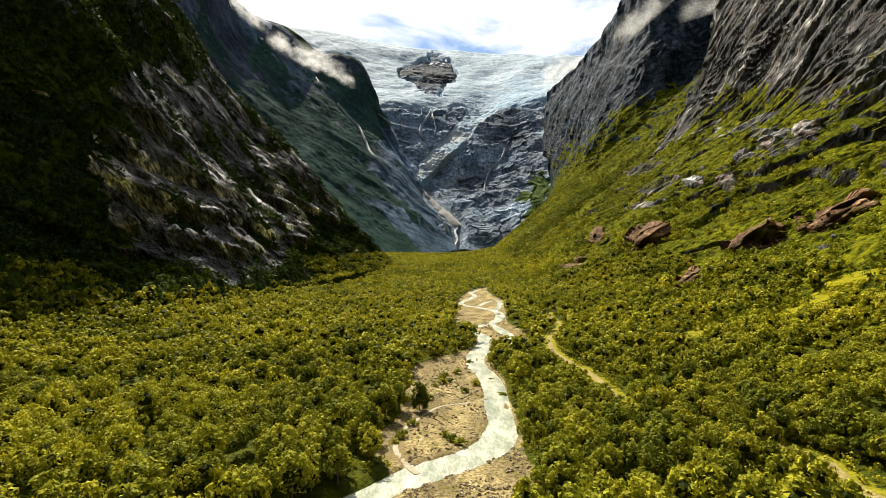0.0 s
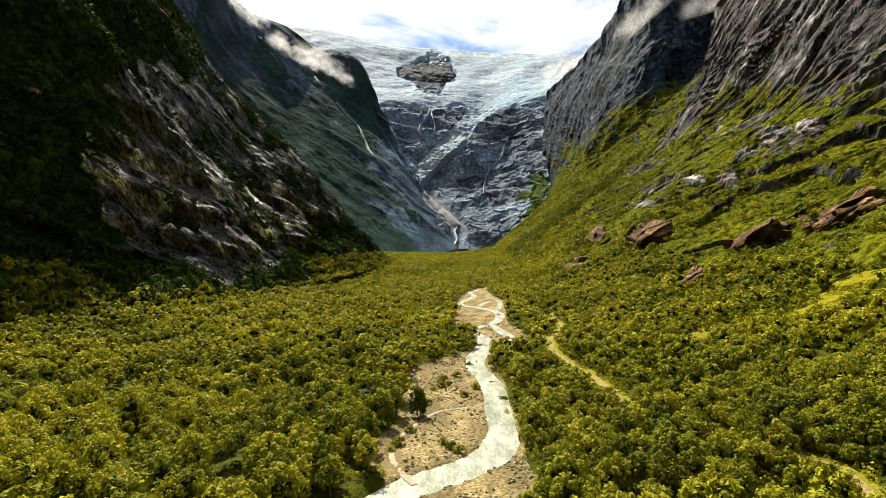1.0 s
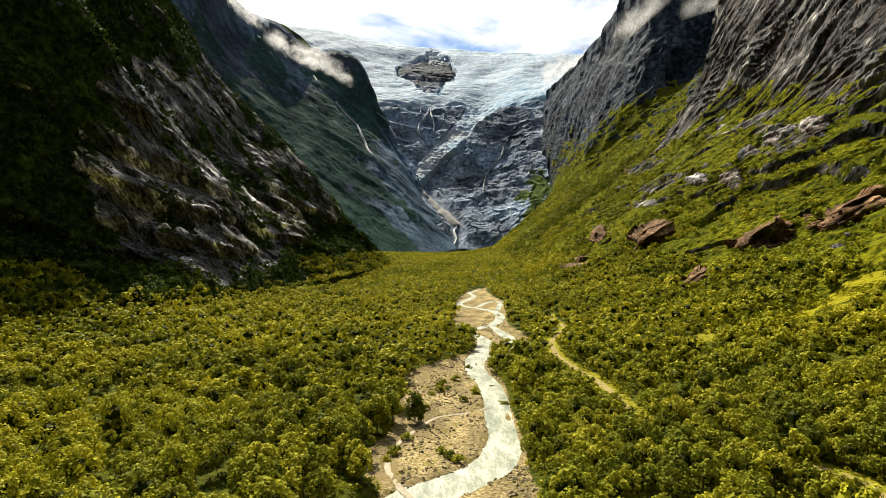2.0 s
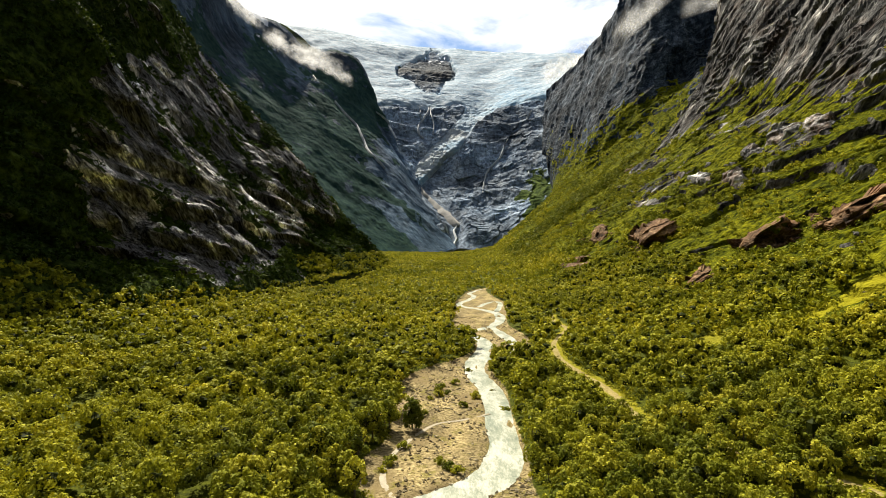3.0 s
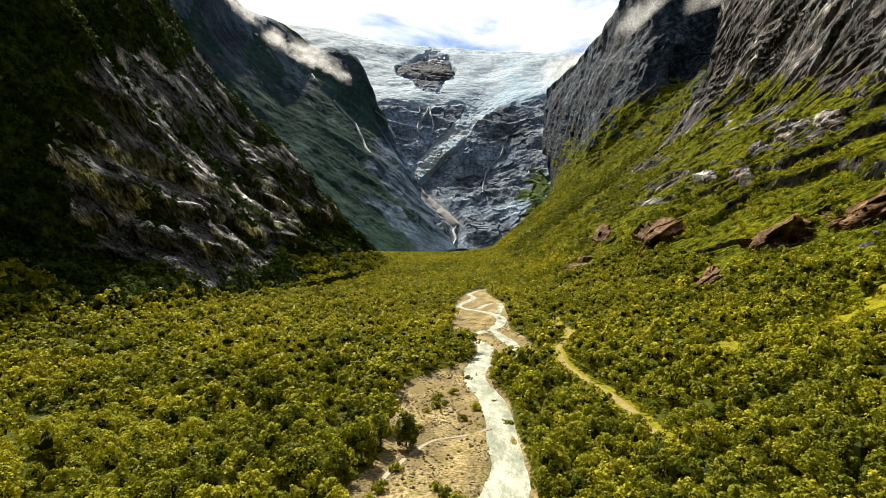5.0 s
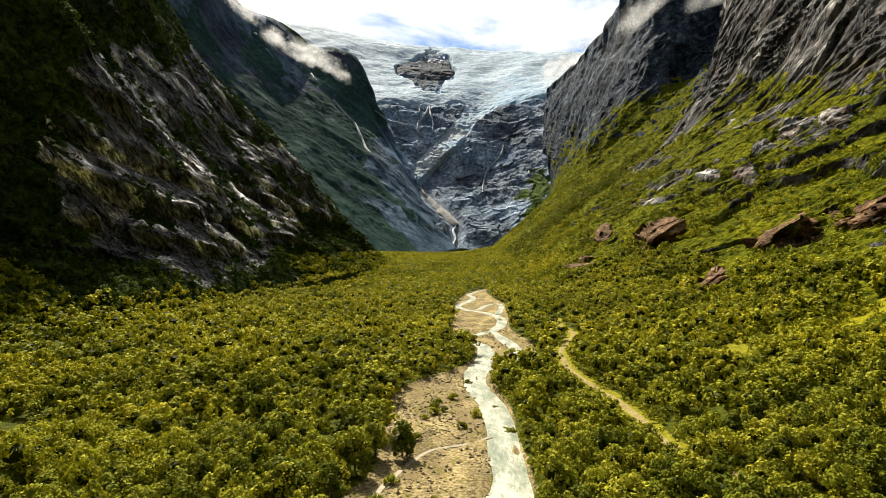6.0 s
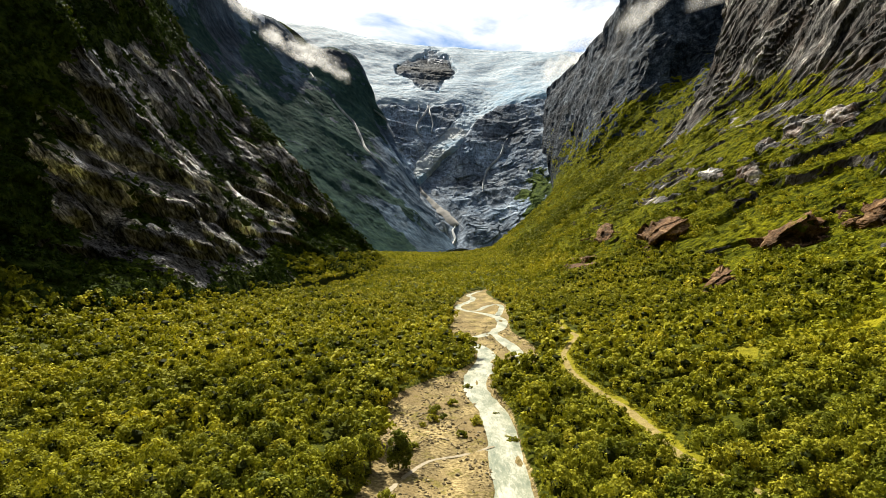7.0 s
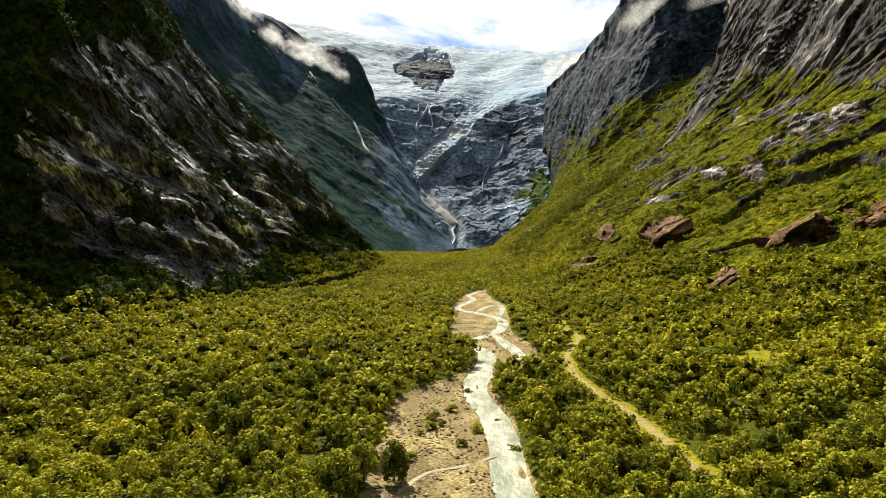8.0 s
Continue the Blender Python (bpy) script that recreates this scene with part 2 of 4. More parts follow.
l.new(ramp(n, l, tex(n, l, 4.0), [(0.3, (0.05, 0.04, 0.03)), (0.7, (0.16, 0.14, 0.11))]), b.inputs["Base Color"])

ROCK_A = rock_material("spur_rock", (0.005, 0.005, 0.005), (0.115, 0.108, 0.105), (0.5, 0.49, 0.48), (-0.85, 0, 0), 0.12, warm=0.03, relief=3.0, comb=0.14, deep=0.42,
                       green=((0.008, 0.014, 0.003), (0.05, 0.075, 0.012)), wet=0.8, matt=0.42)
ROCK_R = rock_material("slope_rock", (0.012, 0.012, 0.012), (0.075, 0.073, 0.07), (0.34, 0.325, 0.295), (-0.82, 0.15, 0), 0.06, comb=0.22, warm=0.12, relief=3.0,
                       green=((0.022, 0.03, 0.002), (0.15, 0.155, 0.005)))
# the blue in the two far rocks and their plants is painted-in haze
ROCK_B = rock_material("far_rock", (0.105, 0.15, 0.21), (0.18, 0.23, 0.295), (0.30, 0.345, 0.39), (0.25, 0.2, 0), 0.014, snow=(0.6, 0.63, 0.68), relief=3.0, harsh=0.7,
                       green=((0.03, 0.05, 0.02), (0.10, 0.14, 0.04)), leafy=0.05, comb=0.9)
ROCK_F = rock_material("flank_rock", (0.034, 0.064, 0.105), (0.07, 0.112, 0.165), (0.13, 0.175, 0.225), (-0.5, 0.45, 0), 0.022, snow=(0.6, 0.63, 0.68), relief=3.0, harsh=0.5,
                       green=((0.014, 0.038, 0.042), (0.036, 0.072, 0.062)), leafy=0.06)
ROCK_BLOCK = rock_material("outcrop_rock", (0.02, 0.011, 0.005), (0.12, 0.066, 0.03), (0.34, 0.215, 0.11), (1.2, 0.3, 0), 0.12, warm=0.4, relief=1.2, harsh=0.7,
                           green=((0.016, 0.022, 0.001), (0.10, 0.11, 0.002)))
ICE, n, l, b = material("glacier_ice", 0.8)
b.inputs["Specular IOR Level"].default_value = 0.15
ci = ramp(n, l, tex(n, l, 0.02, 7, 0.65, (1, 1.4, 2.6)), [(0.3, (0.17, 0.26, 0.36)), (0.5, (0.29, 0.385, 0.47)), (0.66, (0.50, 0.56, 0.61))])
bi = ramp(n, l, tex(n, l, 0.03, 7, 0.65, (1, 1.4, 2.6)), [(0.34, (0.13, 0.26, 0.39)), (0.5, (0.22, 0.35, 0.47)), (0.66, (0.40, 0.49, 0.56))])
ci = mix(n, l, attr(n, "blue"), ci, bi)
ci = mix(n, l, calc(n, l, "MULTIPLY", attr(n, "grit"), 0.6), ci, ramp(n, l, tex(n, l, 0.05, 5, 0.6), [(0.35, (0.26, 0.27, 0.27)), (0.65, (0.55, 0.54, 0.50))]))
l.new(ci, b.inputs["Base Color"])
bump(n, l, b, tex(n, l, 0.05, 6, 0.6, (1, 1.5, 2.6)), 1.0, 4.0)

# ground: undergrowth, gravel and stones, track and meadow by attributes
GROUND, n, l, b = material("ground", 0.9)
under = ramp(n, l, tex(n, l, 0.5, 4, 0.6), [(0.3, (0.02, 0.026, 0.002)), (0.7, (0.085, 0.095, 0.004))])
stone = ramp(n, l, tex(n, l, 1.1, 4, 0.6), [(0.34, (0.09, 0.068, 0.028)), (0.5, (0.25, 0.20, 0.10)), (0.66, (0.40, 0.33, 0.175))])
stone = mix(n, l, 0.7, stone, ramp(n, l, tex(n, l, 0.09, 4, 0.6, (1, 0.5, 1)), [(0.38, (0.45, 0.42, 0.38)), (0.62, (1.45, 1.4, 1.25))]), "MULTIPLY")
path_c = ramp(n, l, tex(n, l, 0.8, 4, 0.6), [(0.3, (0.20, 0.155, 0.05)), (0.7, (0.34, 0.275, 0.11))])
grass = ramp(n, l, tex(n, l, 0.35, 4, 0.6), [(0.3, (0.13, 0.125, 0.006)), (0.7, (0.27, 0.24, 0.014))])
rag = calc(n, l, "MULTIPLY", calc(n, l, "SUBTRACT", tex(n, l, 0.5, 8, 0.7), 0.5), 0.9)


def masked(name):
    return ramp(n, l, calc(n, l, "ADD", attr(n, name), rag), [(0.45, (0, 0, 0)), (0.55, (1, 1, 1))])


stone = mix(n, l, ramp(n, l, tex(n, l, 0.06, 3, 0.5, (1, 0.45, 1)), [(0.52, (0, 0, 0)), (0.6, (0.85, 0.85, 0.85))]), stone, (0.20, 0.15, 0.07))
moss = calc(n, l, "MULTIPLY", ramp(n, l, tex(n, l, 0.14, 6, 0.7), [(0.54, (0, 0, 0)), (0.62, (1, 1, 1))]), 0.75)
stone = mix(n, l, moss, stone, ramp(n, l, tex(n, l, 1.5, 3, 0.6), [(0.35, (0.09, 0.08, 0.015)), (0.65, (0.22, 0.19, 0.04))]))
gc = mix(n, l, masked("meadow"), under, grass)
gc = mix(n, l, masked("track"), gc, path_c)
gc = mix(n, l, masked("gravel"), gc, stone)
l.new(gc, b.inputs["Base Color"])
b.inputs["Specular IOR Level"].default_value = 0.05
bump(n, l, b, tex(n, l, 1.3, 4, 0.6), 1.0, 0.5)

WATER, n, l, b = material("glacial_water", 0.18)
foam = calc(n, l, "ADD", calc(n, l, "MULTIPLY", tex(n, l, 0.22, 4, 0.55, (1, 0.35, 1)), 0.55), calc(n, l, "MULTIPLY", tex(n, l, 1.6, 5, 0.65, (1, 0.3, 1), (0, 0, 0), 0.8), 0.45))
wc = ramp(n, l, foam, [(0.38, (0.13, 0.16, 0.10)), (0.47, (0.24, 0.26, 0.175)), (0.58, (0.50, 0.485, 0.38))])
l.new(wc, b.inputs["Base Color"])
bump(n, l, b, tex(n, l, 1.2, 4, 0.6, (1, 0.4, 1)), 1.0, 0.12)
b.inputs["Roughness"].default_value = 0.4
SILTY, n, l, b = material("silty_channel", 0.6)
l.new(ramp(n, l, tex(n, l, 0.8, 4, 0.6), [(0.35, (0.19, 0.15, 0.075)), (0.65, (0.29, 0.24, 0.135))]), b.inputs["Base Color"])

# ---- the valley floor ----
# river: x, y, half width of the water; the gravel's two edges; the cart track
RIVER = [(-30, -300, 5), (-12, -180, 5), (-30, -60, 5), (-40, 30, 5), (-31, 95, 5), (-15, 122, 5), (-6, 131, 5.5), (3, 139, 5.5), (11, 147, 5.5), (16, 158, 5.5), (18, 174, 4.6), (18.3, 186, 4.8), (19, 204, 4.8), (19.5, 220, 4.8),
         (18, 237, 4.8), (15.3, 254, 4.8), (15.8, 275, 4.8), (20.6, 301, 5), (24, 324, 4.8), (22.8, 347, 3.8), (14, 366, 3.4), (23.5, 382, 3.4), (36, 402, 3.6), (44, 429, 3.6), (45, 463, 3.8), (37, 497, 3.7), (23, 521, 3.6), (17, 553, 3.2), (31, 606, 3.6),
         (36, 641, 3.2), (32, 668, 3), (43, 692, 2.2), (70, 740, 0.8), (60, 800, 0.8)]
ARM = [(34, 397, 2.6), (36, 380, 3), (39, 352, 3.6), (40.5, 325, 3.4), (38.5, 308, 3), (31, 296, 2.6), (22, 286, 2.4)]
FAR_ARM = [(25, 519, 2), (33, 524, 2.6), (43, 549, 2.8), (53, 556, 2.6), (54, 530, 2.4), (46, 480, 2.4)]
GRAVEL_L = [(-44, -300), (-26, -180), (-42, -60), (-48, 30), (-14, 118), (-18, 145), (-18.5, 158), (-14, 174), (-15, 204), (-15.5, 228), (-12, 251), (-2, 271), (7, 283), (15, 300), (18, 318), (12, 345), (6, 362), (5, 398), (10, 440), (12, 543), (24, 640), (34, 690), (60, 720), (52, 800)]
GRAVEL_R = [(-12, -300), (8, -180), (-8, -60), (-10, 30), (18, 118), (21, 145), (22.5, 169), (23.2, 200), (24.3, 228), (22.3, 254), (24, 280), (43, 298), (49, 341), (45, 392), (49, 441), (58, 524), (54, 606), (54, 690), (82, 720), (68, 800)]
TRACK = [(60, 20), (78, 80), (80.5, 111), (82, 126), (72, 146), (61, 165), (57, 186), (58, 205), (57, 225), (54, 247), (53, 267), (54.5, 288), (57, 305), (65, 328), (74, 352), (72.5, 377), (77, 417)]
MEADOW = [(117, 264), (137, 273), (148, 267), (160, 262), (172, 257), (184, 258), (196, 250)]
river_line, track_line, meadow_line = spline(RIVER, 500), spline(TRACK, 300), spline(MEADOW, 60)
ISLANDS = [(26, 310, 1.6, 6), (44, 446, 1.4, 7), (21, 250, 1.0, 4), (21, 190, 1.1, 5), (32, 613, 1.2, 6), (16, 270, 1.0, 5), (30, 392, 1.2, 4)]
SIDE = [(16, 199, 0.2), (8, 193, 0.3), (-1, 188, 0.2), (-8, 174, 0.3), (-12, 161, 0.3), (-12.5, 149, 0.4), (-9, 138, 0.5), (-6, 132, 0.5)]
side_line, arm_line, far_arm_line = spline(SIDE, 120), spline(ARM, 120), spline(FAR_ARM, 120)
gl, gr = spline(GRAVEL_L, 400), spline(GRAVEL_R, 400)


def near_line(x, y, line, reach):
    """Distance of points to a line; reach stands for all that is farther."""
    d = np.full(x.shape, float(reach))
    w = np.zeros(x.shape)
    for a in line:
        e = np.hypot(x - a[0], y - a[1])
        k = e < d
        d[k] = e[k]
        if len(a) > 2:
            w[k] = a[2]
    return d, w


def in_gravel(x, y):
    """Above 0 on the gravel plain: metres from its nearer edge."""
    left, right = np.interp(y, gl[:, 1], gl[:, 0]), np.interp(y, gr[:, 1], gr[:, 0])
    g = np.minimum(x - left, right - x)
    return np.where(y > 703, -5, g)


def floor_z(x, y):
    base = 28 * smooth(620, 1150, y) + 5 * smooth(1100, 1900, y) + 0.04 * np.maximum(y - 1900, 0)
    left = 0.035 * np.maximum(-x - 15, 0) + 0.10 * np.maximum(-x - 150, 0)
    right = 0.10 * np.maximum(x - 35, 0) + 0.10 * np.maximum(x - 90, 0)
    return base + left + right


def ground_z(x, y):
    shape = x.shape
    x, y = x.ravel(), y.ravel()
    z = floor_z(x, y)
    g = in_gravel(x, y)
    p = np.stack([x, y, 0 * x], 1)
    z = z + 1.2 * smooth(3, -4, g) + (1 - smooth(-6, 3, g)) * 1.5 * fbm(p / 40, 3, 5) + smooth(-2, 3, g) * 0.45 * fbm(p / 7, 4, 8)
    d, w = near_line(x, y, river_line, 30)
    z = z - 1.5 * smooth(1.0, -2.5, d - w)
    for arm in (arm_line, far_arm_line):
        d2, w2 = near_line(x, y, arm, 20)
        z = z - 1.3 * smooth(1.0, -2.0, d2 - w2)
        d, w = np.where(d2 - w2 < d - w, d2, d), np.where(d2 - w2 < d - w, w2, w)
    ds, ws = near_line(x, y, side_line, 12)
    z = z - 0.8 * smooth(1.2, -1.0, ds - ws)
    for ix, iy, wx, wy in ISLANDS:
        e = np.hypot((x - ix) / wx, (y - iy) / wy) + 0.35 * vnoise(p / 4, 18)
        z = z + 1.9 * smooth(1.0, 0.3, e)
    bar = fbm(np.stack([x / 5, y / 14, 0 * x], 1), 3, 15)
    z = z + smooth(0, 4, g) * 0.35 * bar * smooth(0, 2.5, d - w)
    return z.reshape(shape)


def steps(*spans):
    """Coordinates from spans (start, end, step)."""
    return np.concatenate([np.arange(a, b, s) for a, b, s in spans])


gx = steps((-2600, -300, 230), (-300, -60, 6), (-60, -20, 2.0), (-20, 56, 1.0), (56, 90, 1.5), (90, 260, 5), (260, 3000, 230))
gy = steps((-1500, -300, 120), (-300, 60, 8), (60, 110, 4), (110, 260, 1.1), (260, 640, 2.5), (640, 800, 5), (800, 2000, 15), (2000, 4901, 290))
GX, GY = np.meshgrid(gx, gy, indexing="ij")
GZ = ground_z(GX, GY)
g = in_gravel(GX.ravel(), GY.ravel())
dt, _ = near_line(GX.ravel(), GY.ravel(), track_line, 10)
dm, _ = near_line(GX.ravel(), GY.ravel(), meadow_line, 20)
ground = sheet("ground", np.stack([GX, GY, GZ], 2), GROUND,
               {"gravel": 0.5 + 0.25 * np.clip(g, -4, 4), "track": 0.5 + 0.4 * (1.35 - dt), "meadow": np.maximum(0.5 + 0.1 * (9 - dm), 0.5 + 0.2 * (3.5 - dt))})
tagged(ground, "valley floor with dark undergrowth, gravel plain and grass", "ground", kind="structure")


def water_band(name, line, drop, label, pad, mat):
    k = np.linspace(-1, 1, 13)
    way = np.gradient(line[:, :2], axis=0)
    way /= np.linalg.norm(way, axis=1, keepdims=True)
    side = np.stack([way[:, 1], -way[:, 0]], 1)
    rx = line[:, None, 0] + side[:, None, 0] * k[None] * (line[:, None, 2] + pad)
    ry = line[:, None, 1] + side[:, None, 1] * k[None] * (line[:, None, 2] + pad)
    rz = np.repeat(floor_z(line[:, 0], line[:, 1])[:, None] - drop, 13, 1) + 0.12 * fbm(np.stack([rx.ravel(), ry.ravel(), 0 * rx.ravel()], 1) / 3, 3, 21).reshape(rx.shape)
    return tagged(sheet(name, np.stack([rx, ry, rz], 2), mat), label, "river", kind="structure")


water_band("river", river_line, 0.45, "milky pale glacial river winding through gravel", 0.9, WATER)
water_band("river_arm", arm_line, 0.5, "pale side arm of the river between gravel bars", 0.7, WATER)
water_band("river_arm", far_arm_line, 0.5, "narrow far arm of the braided river", 0.7, WATER)
water_band("side_stream", side_line, 0.3, "narrow shallow stream crossing the gravel plain", 0.35, SILTY)

# ---- the mountains: rails from foot to crest ----
SPUR = [
    [(-215, -200, 2), (-200, 120, 3), (-190, 300, 5), (-172, 420, 9), (-155, 540, 10), (-130, 720, 16), (-80, 1010, 20), (-190, 1200, 40)],
    [(-255, -200, 75), (-247, 120, 75), (-238, 300, 76), (-220, 420, 74), (-205, 500, 72), (-187, 700, 85), (-146, 940, 79), (-240, 1080, 130)],
    [(-300, -200, 200), (-295, 120, 200), (-287, 300, 200), (-268, 440, 196), (-242, 560, 150), (-234, 735, 156), (-192, 880, 138), (-310, 1040, 230)],
    # the near end above here is unseen and raised to shade the spur
    [(-420, -200, 420), (-405, 120, 430), (-390, 300, 430), (-352, 500, 430), (-350, 640, 380), (-308, 780, 280), (-240, 850, 200), (-380, 1000, 340)],
    [(-700, -200, 640), (-640, 120, 800), (-600, 300, 860), (-500, 500, 860), (-500, 680, 700), (-480, 850, 500), (-420, 950, 380), (-520, 1000, 400)],
]
RIGHT = [
    [(80, -200, -2), (85, 150, 2), (92, 300, 2), (96, 430, 4), (100, 560, 6), (105, 720, 14), (110, 930, 26), (115, 1120, 38), (120, 1350, 50), (120, 1535, 30), (160, 1750, 30), (200, 1950, 30)],
    [(170, -200, 34), (165, 150, 30), (175, 290, 34), (190, 430, 36), (195, 570, 52), (190, 720, 64), (205, 930, 95), (215, 1120, 112), (212, 1380, 132), (240, 1535, 140), (300, 1800, 160), (370, 2030, 180)],
    [(300, -200, 130), (300, 150, 125), (305, 300, 120), (315, 430, 125), (320, 560, 158), (315, 720, 170), (335, 930, 192), (358, 1090, 212), (365, 1400, 250), (360, 1535, 255), (375, 1850, 275), (400, 2100, 300)],
    [(370, -200, 250), (370, 150, 250), (368, 300, 235), (365, 440, 210), (374, 545, 243), (385, 720, 260), (405, 930, 305), (480, 1130, 330), (500, 1370, 360), (425, 1510, 345), (425, 1850, 390), (405, 2300, 480)],
    [(500, -200, 540), (500, 150, 540), (495, 300, 520), (480, 440, 500), (485, 600, 520), (485, 800, 540), (455, 945, 455), (690, 1180, 520), (700, 1430, 570), (552, 1535, 615), (500, 1926, 665), (438, 2380, 676)],
    [(700, -200, 800), (700, 150, 800), (690, 300, 800), (670, 450, 800), (660, 600, 800), (640, 800, 800), (540, 980, 640), (860, 1300, 800), (800, 1500, 850), (590, 1640, 850), (545, 1930, 760), (466, 2400, 712)],
    [(1100, -200, 850), (1100, 150, 850), (1100, 300, 850), (1050, 450, 850), (1000, 600, 850), (950, 900, 850), (900, 1100, 700), (1100, 1400, 900), (1000, 1600, 950), (850, 1800, 900), (800, 2100, 800), (700, 2600, 750)],
]
FLANK = [
    [(-441, 1080, 39), (-357, 1180, 38), (-267, 1300, 35), (-195, 1420, 31), (-136, 1530, 28), (-81, 1630, 28), (-35, 1720, 30), (-2, 1790, 34), (47, 1900, 52)],
    [(-526, 1200, 180), (-475, 1350, 190), (-397, 1500, 198), (-323, 1640, 204), (-252, 1760, 210), (-184, 1860, 216), (-126, 1950, 214), (-85, 2000, 193), (-6, 2040, 132)],
    [(-695, 1420, 398), (-644, 1600, 428), (-578, 1780, 462), (-495, 1930, 478), (-405, 2050, 485), (-320, 2150, 475), (-234, 2240, 453), (-176, 2260, 396), (-53, 2140, 188)],
    [(-824, 1600, 678), (-779, 1800, 723), (-741, 2030, 770), (-667, 2180, 781), (-562, 2320, 748), (-456, 2420, 743), (-345, 2480, 707), (-258, 2440, 552), (-79, 2220, 244)],
    [(-903, 1800, 1094), (-869, 2050, 1059), (-795, 2300, 1003), (-694, 2420, 991), (-587, 2520, 906), (-465, 2600, 949), (-352, 2640, 895), (-281, 2560, 657), (-93, 2290, 282)],
    [(-1226, 2300, 1184), (-1161, 2500, 1136), (-1042, 2700, 1064), (-888, 2800, 1019), (-777, 2900, 939), (-615, 2950, 925), (-470, 2950, 838), (-369, 2850, 614), (-151, 2500, 249)],
]
HEADWALL = [
    [(-156, 1750, 21), (-64, 1820, 23), (17, 1880, 35), (64, 1930, 52), (130, 1920, 42), (220, 1880, 33), (316, 1800, 34), (432, 1700, 35)],
    [(-155, 1950, 147), (-74, 2080, 184), (8, 2090, 165), (69, 2060, 128), (141, 2080, 158), (241, 2060, 177), (350, 1990, 188), (483, 1900, 201)],
    [(-197, 2200, 311), (-104, 2300, 323), (-14, 2330, 309), (76, 2290, 291), (155, 2290, 311), (265, 2260, 341), (387, 2200, 355), (535, 2100, 361)],
    [(-265, 2420, 481), (-150, 2480, 496), (-40, 2500, 495), (81, 2420, 476), (177, 2430, 506), (285, 2430, 518), (419, 2380, 544), (586, 2300, 595)],
    [(-355, 2640, 702), (-216, 2700, 731), (-57, 2740, 738), (83, 2740, 741), (194, 2660, 681), (320, 2620, 692), (471, 2600, 739), (662, 2500, 791)],
    [(-478, 3000, 911), (-275, 3050, 925), (-80, 3100, 940), (103, 3100, 940), (263, 3000, 881), (433, 2950, 896), (626, 2900, 910), (840, 2850, 952)],
    [(-1103, 3700, 1508), (-747, 3750, 1454), (-456, 3800, 1409), (-119, 3850, 1374), (185, 3850, 1355), (484, 3800, 1315), (764, 3700, 1267), (1135, 3600, 1227)],
    [(-1268, 4500, 1388), (-859, 4500, 1334), (-524, 4500, 1289), (-136, 4500, 1254), (212, 4500, 1235), (556, 4500, 1195), (878, 4500, 1147), (1305, 4500, 1107)],
]


def view_coords(p):
    """Bearing and rise of points in the camera's view at 4 s, in thousandths of their distance."""
    d = np.maximum(p[..., 1] - 28, 1)
    return 1000 * (p[..., 0] - 1.3) / d, 1000 * (p[..., 2] - 51.5) / d


def within(b, r, outline):
    """How far bearings and rises lie inside a closed outline; below 0 outside it."""
    best, inside = np.full(b.shape, 1e9), np.zeros(b.shape, bool)
    for (b0, r0), (b1, r1) in zip(outline, outline[1:] + outline[:1]):
        t = np.clip(((b - b0) * (b1 - b0) + (r - r0) * (r1 - r0)) / ((b1 - b0) ** 2 + (r1 - r0) ** 2), 0, 1)
        best = np.minimum(best, np.hypot(b - b0 - t * (b1 - b0), r - r0 - t * (r1 - r0)))
        if r0 != r1:
            inside ^= ((r0 > r) != (r1 > r)) & (b < b0 + (r - r0) / (r1 - r0) * (b1 - b0))
    return np.where(inside, best, -best)


def terraces(p, rise, lean, wander, seed, face=0.25):
    """From -0.5 to 0.5: gentle backs that end in steep faces, in layers of the given rise that lean along the plan."""
    k = (p[:, 2] + lean[0] * p[:, 0] + lean[1] * p[:, 1] + wander * fbm(p / (5 * rise), 3, seed)) / rise
    k = k - np.floor(k)
    return np.where(k < 1 - face, k / (1 - face), (1 - k) / face) - 0.5


def crag(g, along, big, slab, small, seed, amount, bias=0.0, stretch=0.45):
    """Pushes a sheet out into crags. big, slab, small: (height, wave) of spurs and gullies, of slabs stretched along a direction, of breaks."""
    nrm = grid_normals(g)
    p = g.reshape(-1, 3)
    a = np.asarray(along, float)
    a /= np.linalg.norm(a)
    q = p - np.outer(p @ a, a) * stretch
    d = big[0] * fbm(p / big[1] - np.outer(p @ a, a) * 0.5 / big[1], 3, seed, 0.5, ridged=True)
    d += slab[0] * fbm(q / slab[1], 5, seed + 9, 0.52, ridged=True)
    d += small[0] * facets(q / small[1] + 0.3 * np.stack([vnoise(q / small[1], 77), vnoise(q / small[1], 78), vnoise(q / small[1], 79)], 1), seed + 19)
    return g + nrm * ((d + bias).reshape(g.shape[:2]) * amount)[..., None]


spur, u, v = loft(SPUR, 490, 330, (1, 1.5, 4, 5, 6, 6, 2), (4, 5, 5, 2))
spur = crag(spur, (0.1, 0.75, -0.65), (20, 150), (5, 46), (2.0, 24), 3, 0.12 + 0.88 * smooth(0.25, 0.8, v), bias=-9.0)
p = spur.reshape(-1, 3)
lay = np.array([0.1, 0.75, -0.65])
q = p - np.outer(p @ lay, lay) * 0.62
sn = grid_normals(spur)
